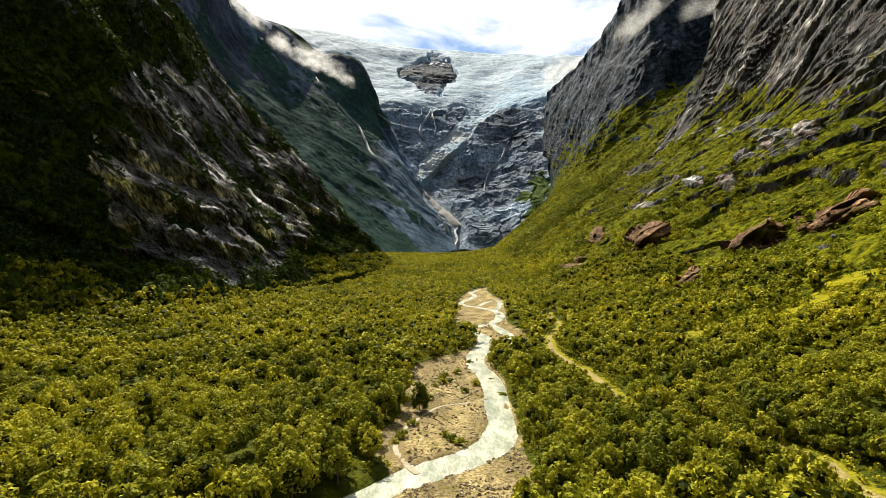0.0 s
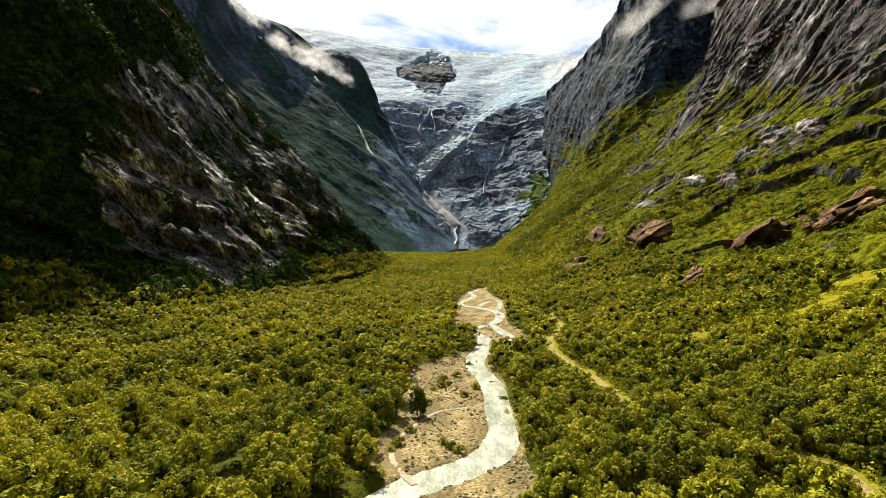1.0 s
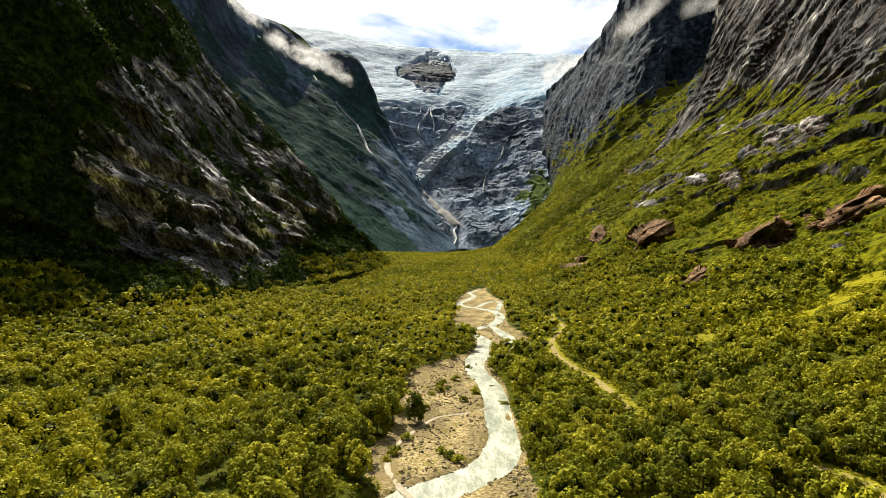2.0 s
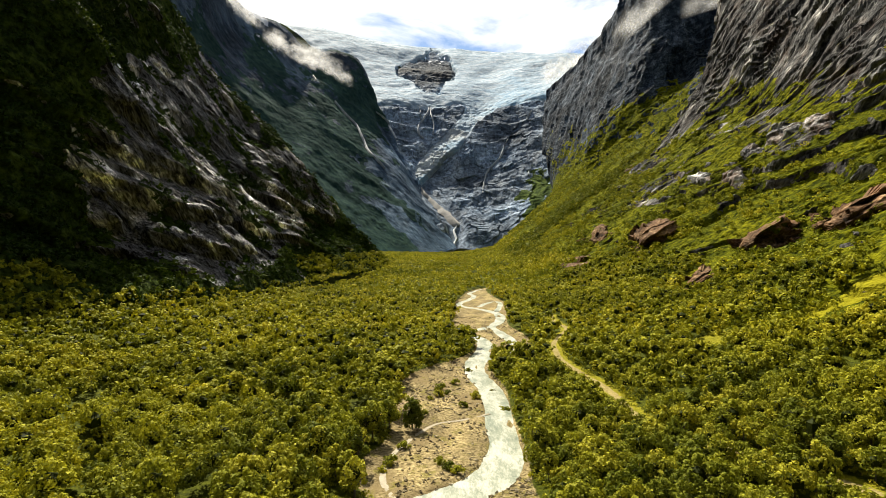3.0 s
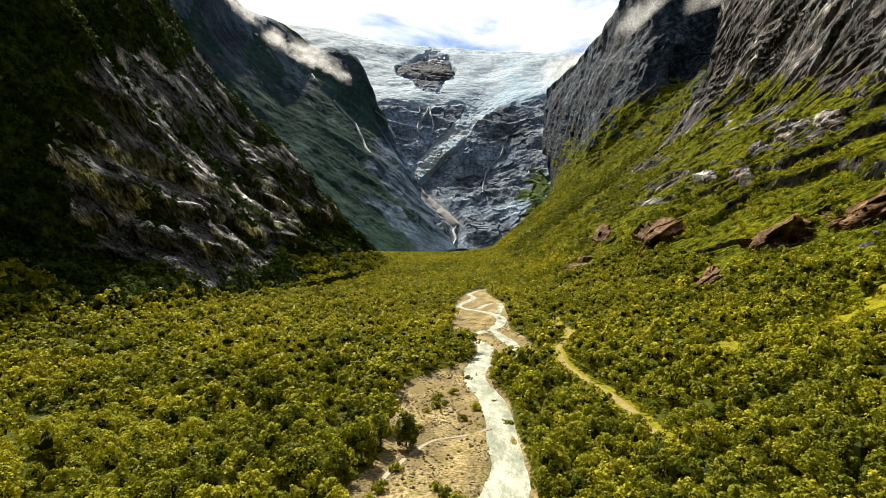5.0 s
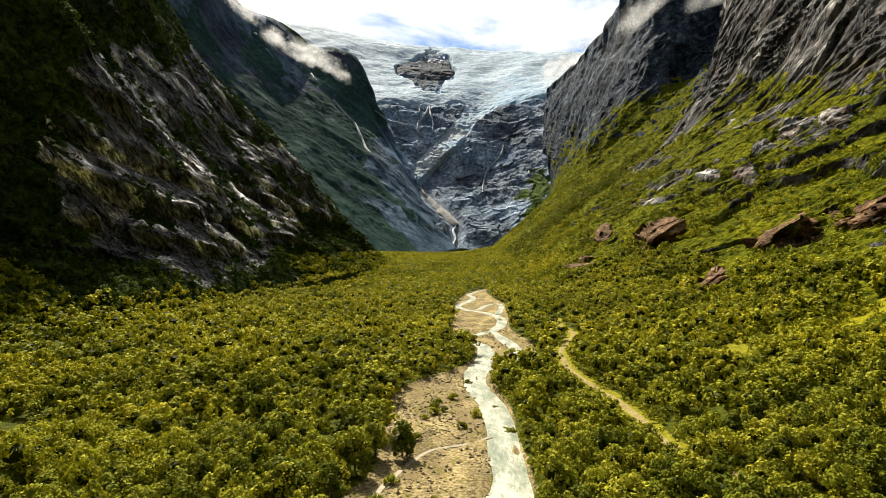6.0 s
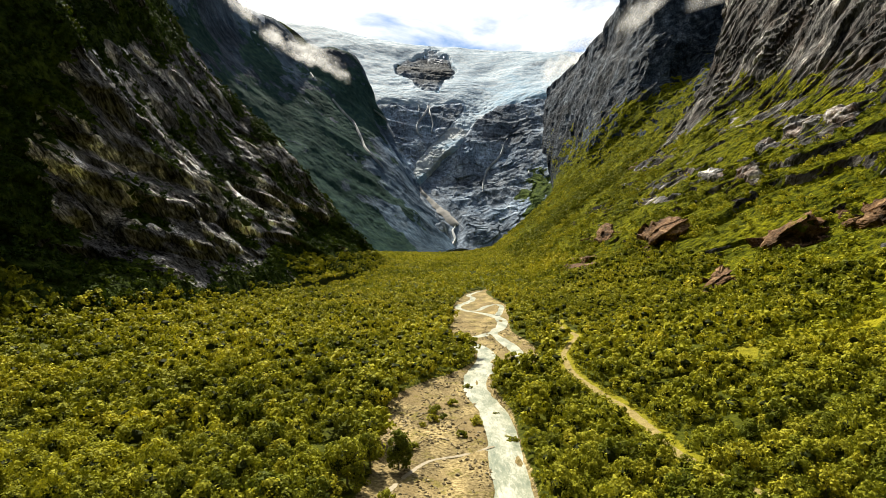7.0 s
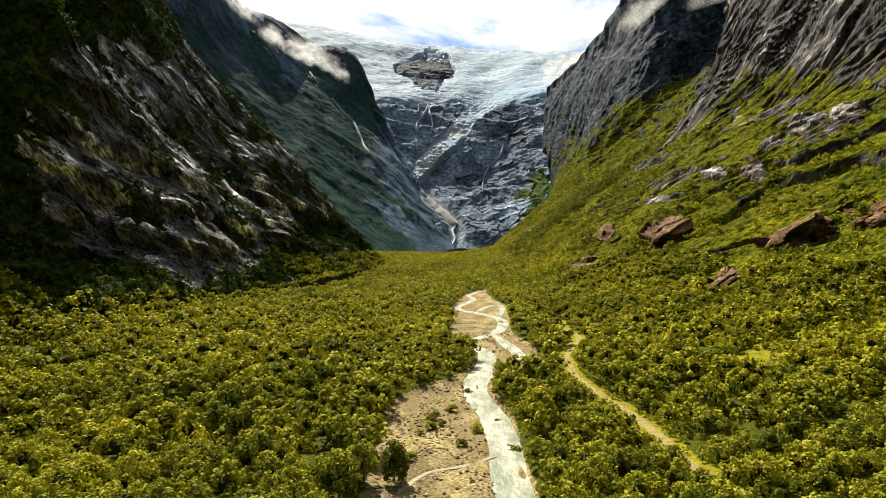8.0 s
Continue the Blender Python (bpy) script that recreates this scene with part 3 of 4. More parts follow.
# slabs lean back between steep breaks
for rise, out, seed in ((34, 12.0, 47), (15, 4.5, 48)):
    level = (p[:, 2] + 0.22 * p[:, 1] + 0.7 * rise * fbm(q / (3.2 * rise), 2, seed)) / rise
    level = (level - np.floor(level)).reshape(v.shape)
    step = np.where(level < 0.62, 0.5 - level / 0.62, (level - 0.62) / 0.38 - 0.5)
    step *= smooth(-0.12, 0.12, fbm(q / 42, 3, seed + 5)).reshape(v.shape) * smooth(0.3, 0.6, v) * (1 - 0.8 * smooth(1.4, 2.1, v)) * smooth(3.2, 2.6, v)
    spur = spur + np.array([0.95, -0.3, 0]) * (out * step)[..., None]
p = spur.reshape(-1, 3)
qf = p - np.outer(p @ lay, lay) * 0.85
spur = spur + grid_normals(spur) * ((0.9 * fbm(qf / 11, 3, 51, 0.5, ridged=True) + 0.9 * facets(qf / 9, 52)).reshape(v.shape) * smooth(0.25, 0.6, v))[..., None]
sn = grid_normals(spur)
p = spur.reshape(-1, 3)
sb, sr = view_coords(p)
SLABS = [(-655, 310), (-610, 322), (-532, 358), (-485, 290), (-437, 352), (-362, 330), (-312, 210), (-252, 170), (-200, 92), (-180, 48), (-222, 40), (-302, -30), (-327, -65), (-402, -72), (-492, -42), (-552, -12), (-632, 30), (-632, 90), (-682, 180)]
q = p - np.outer(p @ lay, lay) * 0.78
bare_slab = within(sb + 22 * fbm(p / 40, 3, 42), sr + 16 * fbm(p / 40, 3, 43), SLABS)
streaky = fbm(q / 17, 4, 44)
# two spots, placed in the camera's view, where sunlit slabs are painted bright
bright_spot = np.exp(-((sb + 585) / 55) ** 2 - ((sr - 45) / 50) ** 2) + np.exp(-((sb + 415) / 60) ** 2 - ((sr + 20) / 45) ** 2)
# plant cover is raised towards the left to darken it in place of shade
spur_cover = 1.35 - 0.75 * bright_spot + 0.55 * smooth(-575, -665, sb) - 1.15 * smooth(-8, 16, bare_slab) + 0.9 * (sn[..., 2].ravel() - 0.5) + 1.7 * streaky + 1.1 * fbm(p / 48, 3, 45)
# tone paints sun-grazed slabs pale and the rock between them shade-dark
mountain_spur = sheet("mountain_spur", spur, ROCK_A, {"cover": spur_cover, "tone": 0.36 + 4.4 * smooth(-0.05, 0.25, fbm(q / 20, 4, 46)) * np.clip(smooth(-0.35, 0.1, fbm(p / 70, 3, 49)) + bright_spot, 0, 1)}, shade=False)
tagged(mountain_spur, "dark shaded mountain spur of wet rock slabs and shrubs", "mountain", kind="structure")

right, u, v = loft(RIGHT, 560, 340, (1, 2, 4, 5, 6, 5, 4, 3, 3, 3, 2), (4, 5, 5, 5, 3, 1))
right = crag(right, (0.25, -0.7, 0.65), (15, 150), (5.5, 40), (1.5, 20), 13, 0.25 + 0.3 * smooth(0.7, 1.5, v) * smooth(7.2, 6.2, u) + (0.45 - 0.4 * smooth(6.0, 7.2, u)) * smooth(2.2, 3.0, v), bias=-14.0, stretch=0.8)
LEDGES = [(314, 592, 46, 15, 3), (328, 562, 60, 24, 3), (330, 515, 46, 15, 2.5), (280, 630, 60, 13, 3), (282, 565, 50, 12, 2.5), (330, 975, 50, 16, 3)]
# broken steps that face down the valley
p = right.reshape(-1, 3)
steps_at = (smooth(0.5, 1.0, v) * smooth(9.5, 8.0, u)).ravel()
scarp = -7 * terraces(p, 34, (0.0, 0.22), 90, 161, 0.2) * smooth(0.05, 0.3, fbm(p / 90, 3, 162)) - 4 * terraces(p, 13, (0.0, 0.3), 40, 163, 0.25) * smooth(-0.1, 0.25, fbm(p / 40, 3, 164))
ribs = 2.8 * fbm((p - np.outer(p @ np.array([0.25, -0.7, 0.65]), np.array([0.25, -0.7, 0.65])) * 0.86) / 15, 4, 165, 0.6, ridged=True) * smooth(2.2, 2.9, v).ravel()
distant = smooth(6.2, 7.0, u).ravel()
ribs = ribs * (1 - 0.75 * distant) + distant * smooth(1.6, 2.6, v).ravel() * (14 * fbm(p * np.array([1, 1, 0.16]) / 60, 4, 167, 0.55, ridged=True))
right = right + grid_normals(right) * (scarp * steps_at + ribs).reshape(u.shape)[..., None]
rn = grid_normals(right)
p = right.reshape(-1, 3)
rag2 = fbm(p * np.array([1 / 14, 1 / 40, 1 / 12]), 4, 61)
ledge = np.zeros(len(p))
push = np.zeros(len(p))
for lx, ly, ll, lw, lh in LEDGES:
    e = np.exp(-((p[:, 0] - lx) * 2 / lw) ** 2 - ((p[:, 1] - ly) * 2 / ll) ** 2) + 0.45 * rag2
    k = smooth(0.42, 0.56, e) * (np.abs(p[:, 1] - ly) < ll) * (np.abs(p[:, 0] - lx) < lw)
    push = np.maximum(push, lh * k)
    ledge = np.maximum(ledge, k)
right = right + rn * (push * (1 + 0.8 * facets(p / np.array([12, 26, 8]), 63))).reshape(u.shape)[..., None]
rn = grid_normals(right)
p = right.reshape(-1, 3)
rb, rr = view_coords(p)
tree_line = np.interp(rb, [318, 368, 418, 468, 518, 568, 618, 668, 718, 786], [150, 180, 215, 250, 268, 280, 265, 275, 280, 290]) * (1 - distant)
tree_line += np.interp(rb, [68, 118, 168, 218, 268, 318, 368, 418], [50, 100, 150, 182, 208, 232, 262, 290]) * distant
above = rr - tree_line + 66 * fbm(p / 80, 4, 57) + 30 * fbm(p / 22, 3, 56)
right_cover = 1.14 - 1.0 * smooth(-25, 30, above) + 1.5 * (rn[..., 2].ravel() - 0.62) + 0.35 * fbm(p / 45, 4, 54) * smooth(0.6, 1.2, v).ravel()
right_cover -= 0.8 * distant * smooth(150, 110, rb) * smooth(-40, 40, rr - 60 + 40 * fbm(p / 60, 3, 55))
patch = fbm(p * np.array([1 / 40, 1 / 90, 1 / 22]), 4, 59)
right_cover -= 1.5 * ledge
right_cover -= 0.9 * smooth(0.16, 0.32, patch) * (smooth(0.9, 1.5, v) * smooth(7.0, 5.5, u)).ravel()
dm, _ = near_line(p[:, 0], p[:, 1], meadow_line, 20)
dt, _ = near_line(p[:, 0], p[:, 1], track_line, 10)
# the far cliff is darkened in place of cloud shade and tinted blue for haze
mountain_right = sheet("mountain_slope", right, ROCK_R, {"cover": right_cover, "meadow": np.maximum(0.5 + 0.1 * (9 - dm), 0.5 + 0.2 * (3.5 - dt)) * (p[:, 2] < 70), "tone": (np.clip(0.95 + 0.9 * fbm(p / 60, 3, 58), 0.3, 1.7) + 2.4 * ledge) * (1 - 0.4 * smooth(6.2, 7.2, u).ravel()), "haze_tint": 0.9 * smooth(6.3, 7.4, u).ravel()}, shade=False)
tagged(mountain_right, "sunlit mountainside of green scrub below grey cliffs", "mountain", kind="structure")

# the dark flank ahead, in front of the headwall
flank, fu, fv = loft(FLANK, 420, 290, (1, 2, 3, 3, 3, 3, 3, 3), (4, 5, 5, 4, 1))
flank = crag(flank, (0.45, 0.35, -0.8), (20, 330), (2, 110), (0, 60), 23, 0.25 + 0.75 * smooth(0.1, 0.7, fv))
p = flank.reshape(-1, 3)
ribs = 9 * fbm(p * np.array([1, 1, 0.3]) / 70, 5, 37, 0.55)
flank = flank + grid_normals(flank) * (ribs.reshape(fu.shape) * smooth(0.1, 0.6, fv))[..., None]
p = flank.reshape(-1, 3)
fn = grid_normals(flank)
fb, fr = view_coords(p)
stony = smooth(-190, -60, fb + 0.45 * (fr - 120)) * smooth(240, 150, fr)
high = smooth(230, 330, fr)
flank_cover = 0.95 - 0.95 * stony - 0.5 * high + 1.0 * fbm(p * np.array([1, 1, 0.6]) / 110, 5, 64) + 0.9 * (fn[..., 2].ravel() - 0.6)
flank_snow = -0.5 + 0.95 * smooth(340, 385, fr) * smooth(-390, -340, fb) + 0.7 * (fn[..., 2].ravel() - 0.55)
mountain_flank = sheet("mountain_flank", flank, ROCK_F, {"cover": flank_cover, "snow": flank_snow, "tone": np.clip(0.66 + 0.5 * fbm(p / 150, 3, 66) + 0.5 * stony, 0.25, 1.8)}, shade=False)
tagged(mountain_flank, "dark mountain flank with streams and grey slabs, tinted blue-green for haze", "mountain", kind="structure")

# the headwall: rock in broad ledges under the ice
cirque, cu, cv = loft(HEADWALL, 460, 380, (3, 3, 3, 3, 3, 3, 2), (4, 4, 4, 4, 4, 5, 1))
p = cirque.reshape(-1, 3)
hb, hr = (a.reshape(cu.shape) for a in view_coords(p))
wob = fbm(p / 170, 4, 81).reshape(cu.shape)
fray = fbm(p / 60, 4, 82).reshape(cu.shape)
ICE_LINE = [(-352, 430), (368, 380), (368, 300), (218, 280), (187, 265), (145, 252), (105, 246), (75, 231), (50, 201), (27, 175), (11, 161), (-4, 146), (-18, 131), (-36, 114), (-44, 108), (-53, 126), (-49, 145), (-29, 163), (-9, 179), (11, 197), (25, 220), (37, 241), (34, 249), (18, 253), (-2, 245), (-24, 242), (-47, 246), (-82, 251), (-120, 251), (-142, 264), (-182, 320), (-352, 380)]
ISLAND = [(-83, 310), (-76, 320), (-52, 330), (-30, 334), (-20, 345), (-6, 340), (13, 328), (23, 308), (18, 290), (4, 285), (-6, 267), (-27, 266), (-44, 277), (-62, 289), (-74, 297)]
ice_in = within(hb + 9 * wob + 5 * fray, hr + 6 * fray, ICE_LINE)
island_in = within(hb + 7 * wob, hr + 6 * fray, ISLAND)
island = smooth(-3, 9, island_in)
ice = smooth(-3, 3, ice_in) * smooth(3, -2, island_in)
bed = np.interp(hr, [4, 38, 54, 68, 82, 106], [21, 26, 13, -2, -16, -38])
relief = (1 - ice) * smooth(0.0, 0.5, cv) * (1 - 0.3 * island) * (1 - 0.9 * smooth(24, 10, np.abs(hb - bed)) * smooth(125, 100, hr))
ledges = 14 * terraces(p, 96, (0.16, 0.05), 230, 35, 0.3) * smooth(-0.3, 0.15, fbm(p / 230, 3, 36)) + 5 * terraces(p, 31, (-0.12, 0.05), 60, 34, 0.3) * smooth(-0.1, 0.3, fbm(p / 150, 3, 30))
ledges += 22 * fbm(p * np.array([1, 1, 0.5]) / 260, 3, 31, 0.5, ridged=True) + 4 * facets(p * np.array([0.8, 0.8, 1.6]) / 60, 33) + 1.5 * facets(p * np.array([0.8, 0.8, 1.6]) / 20, 32)
cirque = cirque + grid_normals(cirque) * (ledges.reshape(cu.shape) * relief)[..., None] + np.array([0, -0.85, 0.3]) * (26 * island * smooth(345, 300, hr))[..., None]
cn = grid_normals(cirque)
p = cirque.reshape(-1, 3)
slab_tone = np.clip(0.95 + 0.9 * fbm(p * np.array([1, 1, 2.2]) / 240, 3, 66), 0.35, 1.8) * (1 + 0.35 * smooth(40, -20, hb.ravel()) * smooth(100, 150, hr.ravel()))
cirque_snow = -0.6 + island.ravel() * (0.1 + 1.1 * smooth(0.55, 0.85, cn[..., 2].ravel()) * smooth(308, 330, hr.ravel()))
cirque_cover = -0.5 + 1.15 * smooth(70, 190, hb.ravel()) * smooth(190, 90, hr.ravel()) + 0.6 * fbm(p / 90, 4, 68)
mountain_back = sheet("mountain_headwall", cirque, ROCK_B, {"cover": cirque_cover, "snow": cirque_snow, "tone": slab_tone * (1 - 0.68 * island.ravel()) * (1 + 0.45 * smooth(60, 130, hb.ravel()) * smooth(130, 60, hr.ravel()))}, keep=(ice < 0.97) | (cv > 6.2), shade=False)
tagged(mountain_back, "grey rock headwall of the valley below the glacier, tinted blue for haze", "mountain", kind="structure")

# ---- the glacier: an ice cap with an ice fall and a tongue, laid on the headwall; a rock island stays free ----
crev = fbm(p * np.array([1, 1.6, 2.6]) / 60, 5, 91, 0.6, ridged=True).reshape(cu.shape)
swell = fbm(p / 300, 3, 92).reshape(cu.shape)
seracs = facets(p * np.array([1, 1, 1.6]) / 26, 93).reshape(cu.shape) * smooth(270, 235, hr)
glacier_g = cirque + (cn * np.array([0.4, 1, 1])) * (ice * (15 + 19 * smooth(240, 268, hr)) - 5 - 7 * smooth(240, 268, hr) + (4 * crev + 28 * swell + 2.5 * seracs) * smooth(0.3, 0.9, ice))[..., None]
old_ice = smooth(-0.1, 0.5, 1.2 * fbm(p * np.array([1, 1, 2]) / 200, 4, 95) + 0.9 * smooth(40, 130, hb.ravel()) * smooth(300, 250, hr.ravel()) + 0.9 * smooth(230, 150, hr.ravel()) - 0.35)
grit = smooth(0.1, 0.5, fbm(p * np.array([1.6, 1, 1]) / 70, 4, 96) + 0.5 * smooth(215, 180, hr.ravel()) * smooth(110, 145, hr.ravel()))
glacier = sheet("glacier", glacier_g, ICE, {"blue": old_ice, "grit": grit * smooth(262, 200, hr.ravel())}, keep=ice > 0.1)
tagged(glacier, "white and pale blue glacier with crevassed ice fall", "glacier", kind="structure")

# ---- trees ----
def leaf_cards(centre, radius, count, size, lean, rng):
    """Small bent leaf sprays on the outer side of a clump: corner points, three a spray."""
    d = rng.normal(size=(count, 3)) + lean
    d /= np.linalg.norm(d, axis=1, keepdims=True)
    pos = centre + d * radius * rng.uniform(0.7, 1.08, (count, 1))
    nrm = d + rng.normal(scale=0.38, size=d.shape) + np.array([0, 0, 0.25])
    nrm /= np.linalg.norm(nrm, axis=1, keepdims=True)
    t = np.cross(nrm, rng.normal(size=d.shape))
    t /= np.linalg.norm(t, axis=1, keepdims=True)
    w = np.cross(nrm, t)
    s = size * rng.uniform(0.6, 1.3, (count, 1))
    return np.stack([pos - t * s - w * s * 0.5, pos + t * s - w * s * 0.5, pos + w * s], 1)


def crown_points(clumps, cards, size, rng, h=8.0, r=3.6, foot=0.24, shade_core=True):
    """A domed crown of leaf clumps with gaps between them."""
    out, tint = [], []
    mid, tall = h * (0.5 + 0.4 * foot), h * (0.5 - 0.4 * foot)
    for i in range(clumps):
        a, up = rng.uniform(0, 2 * math.pi), min(1.0, rng.uniform(-0.65, 1.08))
        flat = math.sqrt(1 - up * up)
        way = np.array([math.cos(a) * flat, math.sin(a) * flat, up])
        deep = rng.uniform(0.62, 0.9) if rng.uniform() < 0.8 else rng.uniform(0.2, 0.6)
        cr = r * rng.uniform(0.2, 0.34) * (1.0 if clumps > 12 else 1.35)
        c = way * deep * np.array([r, r, tall]) + np.array([0, 0, mid])
        out.append(leaf_cards(c, cr, cards, size, 0.7 * way, rng))
        tint += [rng.uniform(-0.14, 0.14)] * (cards * 3)
    # dense foliage inside as a closed core, its dark colour painted for shade
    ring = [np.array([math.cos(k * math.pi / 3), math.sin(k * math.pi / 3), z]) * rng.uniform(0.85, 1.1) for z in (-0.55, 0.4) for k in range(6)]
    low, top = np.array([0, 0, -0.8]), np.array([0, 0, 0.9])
    for k in range(6 if shade_core else 0):
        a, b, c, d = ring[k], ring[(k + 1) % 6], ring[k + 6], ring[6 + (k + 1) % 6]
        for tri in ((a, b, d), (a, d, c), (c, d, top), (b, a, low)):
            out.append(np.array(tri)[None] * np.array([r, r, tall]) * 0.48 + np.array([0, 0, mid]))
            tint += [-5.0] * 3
    return np.concatenate(out).reshape(-1, 3), np.array(tint)


def scatter(rng, x0, x1, y0, y1, step):
    nx, ny = int((x1 - x0) / step), int((y1 - y0) / step)
    a, b = np.meshgrid(np.arange(nx), np.arange(ny), indexing="ij")
    x = x0 + (a.ravel() + 0.5 * (b.ravel() % 2) + rng.uniform(-0.42, 0.42, a.size)) * step
    y = y0 + (b.ravel() + rng.uniform(-0.42, 0.42, a.size)) * step
    return x, y


from mathutils import kdtree

SLOPES = []
for sheet_g, highest in ((right, 190), (spur, 140)):
    q = sheet_g.reshape(-1, 3)
    q = q[q[:, 2] < highest]
    tree_k = kdtree.KDTree(len(q))
    for i, a in enumerate(q):
        tree_k.insert((a[0], a[1], 0), i)
    tree_k.balance()
    SLOPES.append((tree_k, q))


def stand_z(x, y):
    """The height on which a tree stands: the valley floor or the foot of a slope, whichever is higher."""
    z = ground_z(x, y)
    for i in range(len(x)):
        if x[i] > 75 or x[i] < -110:
            tree_k, q = SLOPES[0 if x[i] > 0 else 1]
            co, j, dist = tree_k.find((x[i], y[i], 0))
            if dist < 8:
                z[i] = max(z[i], q[j, 2])
    return z


def clear_view(x, y):
    """Lowers trees beside the track and those hiding track or meadow from the camera."""
    f = np.ones(len(x))
    away = np.stack([x - 2, y - 40], 1)
    far_off = np.linalg.norm(away, axis=1)
    away /= far_off[:, None]
    for line, reach in ((track_line, 3.0), (meadow_line, 9.0)):
        for d in range(0, 34, 3):
            e = near_line(x + away[:, 0] * d, y + away[:, 1] * d, line, 20)[0]
            lane = e < reach
            if line is track_line:
                lane &= (y + away[:, 1] * d > 178) | (y + away[:, 1] * d < 130)
            f = np.minimum(f, np.where(lane, np.clip(d * 50 / far_off / 6.2, 0.2, 1), 1.0))
    return f


def off_slope(x, y):
    """Valley wood stops where the mountains grow steep."""
    rise = stand_z(x, y) - ground_z(x, y)
    return rise < np.where(x < 0, 9, 40)


ROCKS = [(215, 586), (198, 714), (247, 450), (184, 425), (238, 412), (278, 404), (157, 658)]


def rock_in_view(x, y):
    """Leaves out trees on the outcrops and those hiding them from the camera."""
    ok = np.ones(len(x), bool)
    away = np.stack([x - 2, y - 40], 1)
    away /= np.linalg.norm(away, axis=1, keepdims=True)
    for ox, oy in ROCKS:
        for d in (0, 9, 18, 27):
            ok &= np.hypot(x + away[:, 0] * d - ox, (y + away[:, 1] * d - oy) * 0.7) > 12
    return ok


def wooded(x, y, margin=-0.4):
    ok = in_gravel(x, y) < -margin
    ok &= near_line(x, y, track_line, 10)[0] > 2.4
    ok &= near_line(x, y, meadow_line, 20)[0] > 8
    dr, dw = near_line(x, y, river_line, 30)
    ok &= dr > dw + 0.9
    p = np.stack([x, y, 0 * x], 1)
    ok &= rock_in_view(x, y)
    ok &= (vnoise(p / 3.1, 5) > -0.62) & (fbm(p / 9, 2, 6) > -0.42)
    return ok


def woods(name, places, sizes, tints, kinds, rng, label, leaves=None):
    """Many trees in one mesh: each a turned and scaled copy of one of the kinds."""
    vs, ts = [], []
    pick = rng.integers(0, len(kinds), len(places))
    for k, (pts, tint) in enumerate(kinds):
        sel = np.where(pick == k)[0]
        if not len(sel):
            continue
        a = rng.uniform(0, 2 * math.pi, len(sel))
        ca, sa = np.cos(a)[:, None], np.sin(a)[:, None]
        wide = sizes[sel][:, None] * rng.uniform(0.85, 1.25, (len(sel), 1))
        x = (pts[None, :, 0] * ca - pts[None, :, 1] * sa) * wide + places[sel, 0][:, None]
        y = (pts[None, :, 0] * sa + pts[None, :, 1] * ca) * wide + places[sel, 1][:, None]
        z = pts[None, :, 2] * sizes[sel][:, None] * rng.uniform(0.85, 1.15, (len(sel), 1)) + places[sel, 2][:, None]
        vs.append(np.stack([x, y, z], 2).reshape(-1, 3))
        ts.append((tints[sel][:, None] + tint[None]).ravel())
    vs, ts = np.concatenate(vs), np.concatenate(ts)
    ob = new(name, mesh_of(name, vs, np.arange(len(vs)).reshape(-1, 3), leaves or LEAF, {"tint": np.clip(ts, 0, 1), "shade_core": ts < -2}, shade=False))
    return tagged(ob, label, "forest", kind="stuff")


def tints_at(x, y, rng):
    p = np.stack([x, y, 0 * x], 1)
    return np.clip(0.48 + 0.45 * fbm(p / 45, 3, 71) + rng.normal(scale=0.13, size=len(x)), 0.02, 0.98)


rng = np.random.default_rng(7)
KINDS_NEAR = [crown_points(40, 20, 0.27, rng, rng.uniform(6.2, 8.4), rng.uniform(2.4, 3.4)) for i in range(9)]
KINDS_HALF = [crown_points(26, 14, 0.40, rng, rng.uniform(6.2, 8.4), rng.uniform(2.4, 3.4)) for i in range(9)]
KINDS_MID = [crown_points(15, 7, 0.66, rng, rng.uniform(6, 8.2), rng.uniform(2.5, 3.5)) for i in range(9)]
KINDS_LOW = [crown_points(10, 5, 0.75, rng, 4.6, 3.0, shade_core=False) for i in range(6)]
KINDS_FAR = [crown_points(8, 4, 1.15, rng, 6.6, 3.2, shade_core=False) for i in range(6)]

x, y = scatter(rng, -80, 110, 0, 112, 5.2)
ok = wooded(x, y) & off_slope(x, y)
x, y = x[ok], y[ok]
woods("forest_edge", np.stack([x, y, stand_z(x, y)], 1), rng.uniform(0.65, 1.35, len(x)) * clear_view(x, y), tints_at(x, y, rng), KINDS_HALF, rng, "green broadleaf trees beside the river")
x, y = scatter(rng, -170, 170, 112, 190, 4.7)
ok = wooded(x, y) & off_slope(x, y) & (np.abs(x) < 0.85 * y + 15)
x, y = x[ok], y[ok]
# the trees along the gravel and the track stand alone
margin = np.minimum(-in_gravel(x, y), near_line(x, y, track_line, 60)[0])
single = np.argsort(margin)[:290]
single_x, single_y = x[single], y[single]
rest = np.setdiff1d(np.arange(len(x)), single)
x, y = x[rest], y[rest]
woods("near_forest", np.stack([x, y, stand_z(x, y)], 1), rng.uniform(0.65, 1.35, len(x)) * clear_view(x, y), tints_at(x, y, rng), KINDS_NEAR, rng, "dense green broadleaf valley forest of rounded crowns")
x, y = scatter(rng, -200, 200, 190, 262, 4.8)
ok = wooded(x, y) & off_slope(x, y)
x, y = x[ok], y[ok]
woods("middle_forest", np.stack([x, y, stand_z(x, y)], 1), rng.uniform(0.65, 1.35, len(x)) * clear_view(x, y), tints_at(x, y, rng), KINDS_HALF, rng, "dense green broadleaf valley forest")
x, y = scatter(rng, -230, 200, 262, 620, 5.2)
ok = wooded(x, y) & off_slope(x, y)
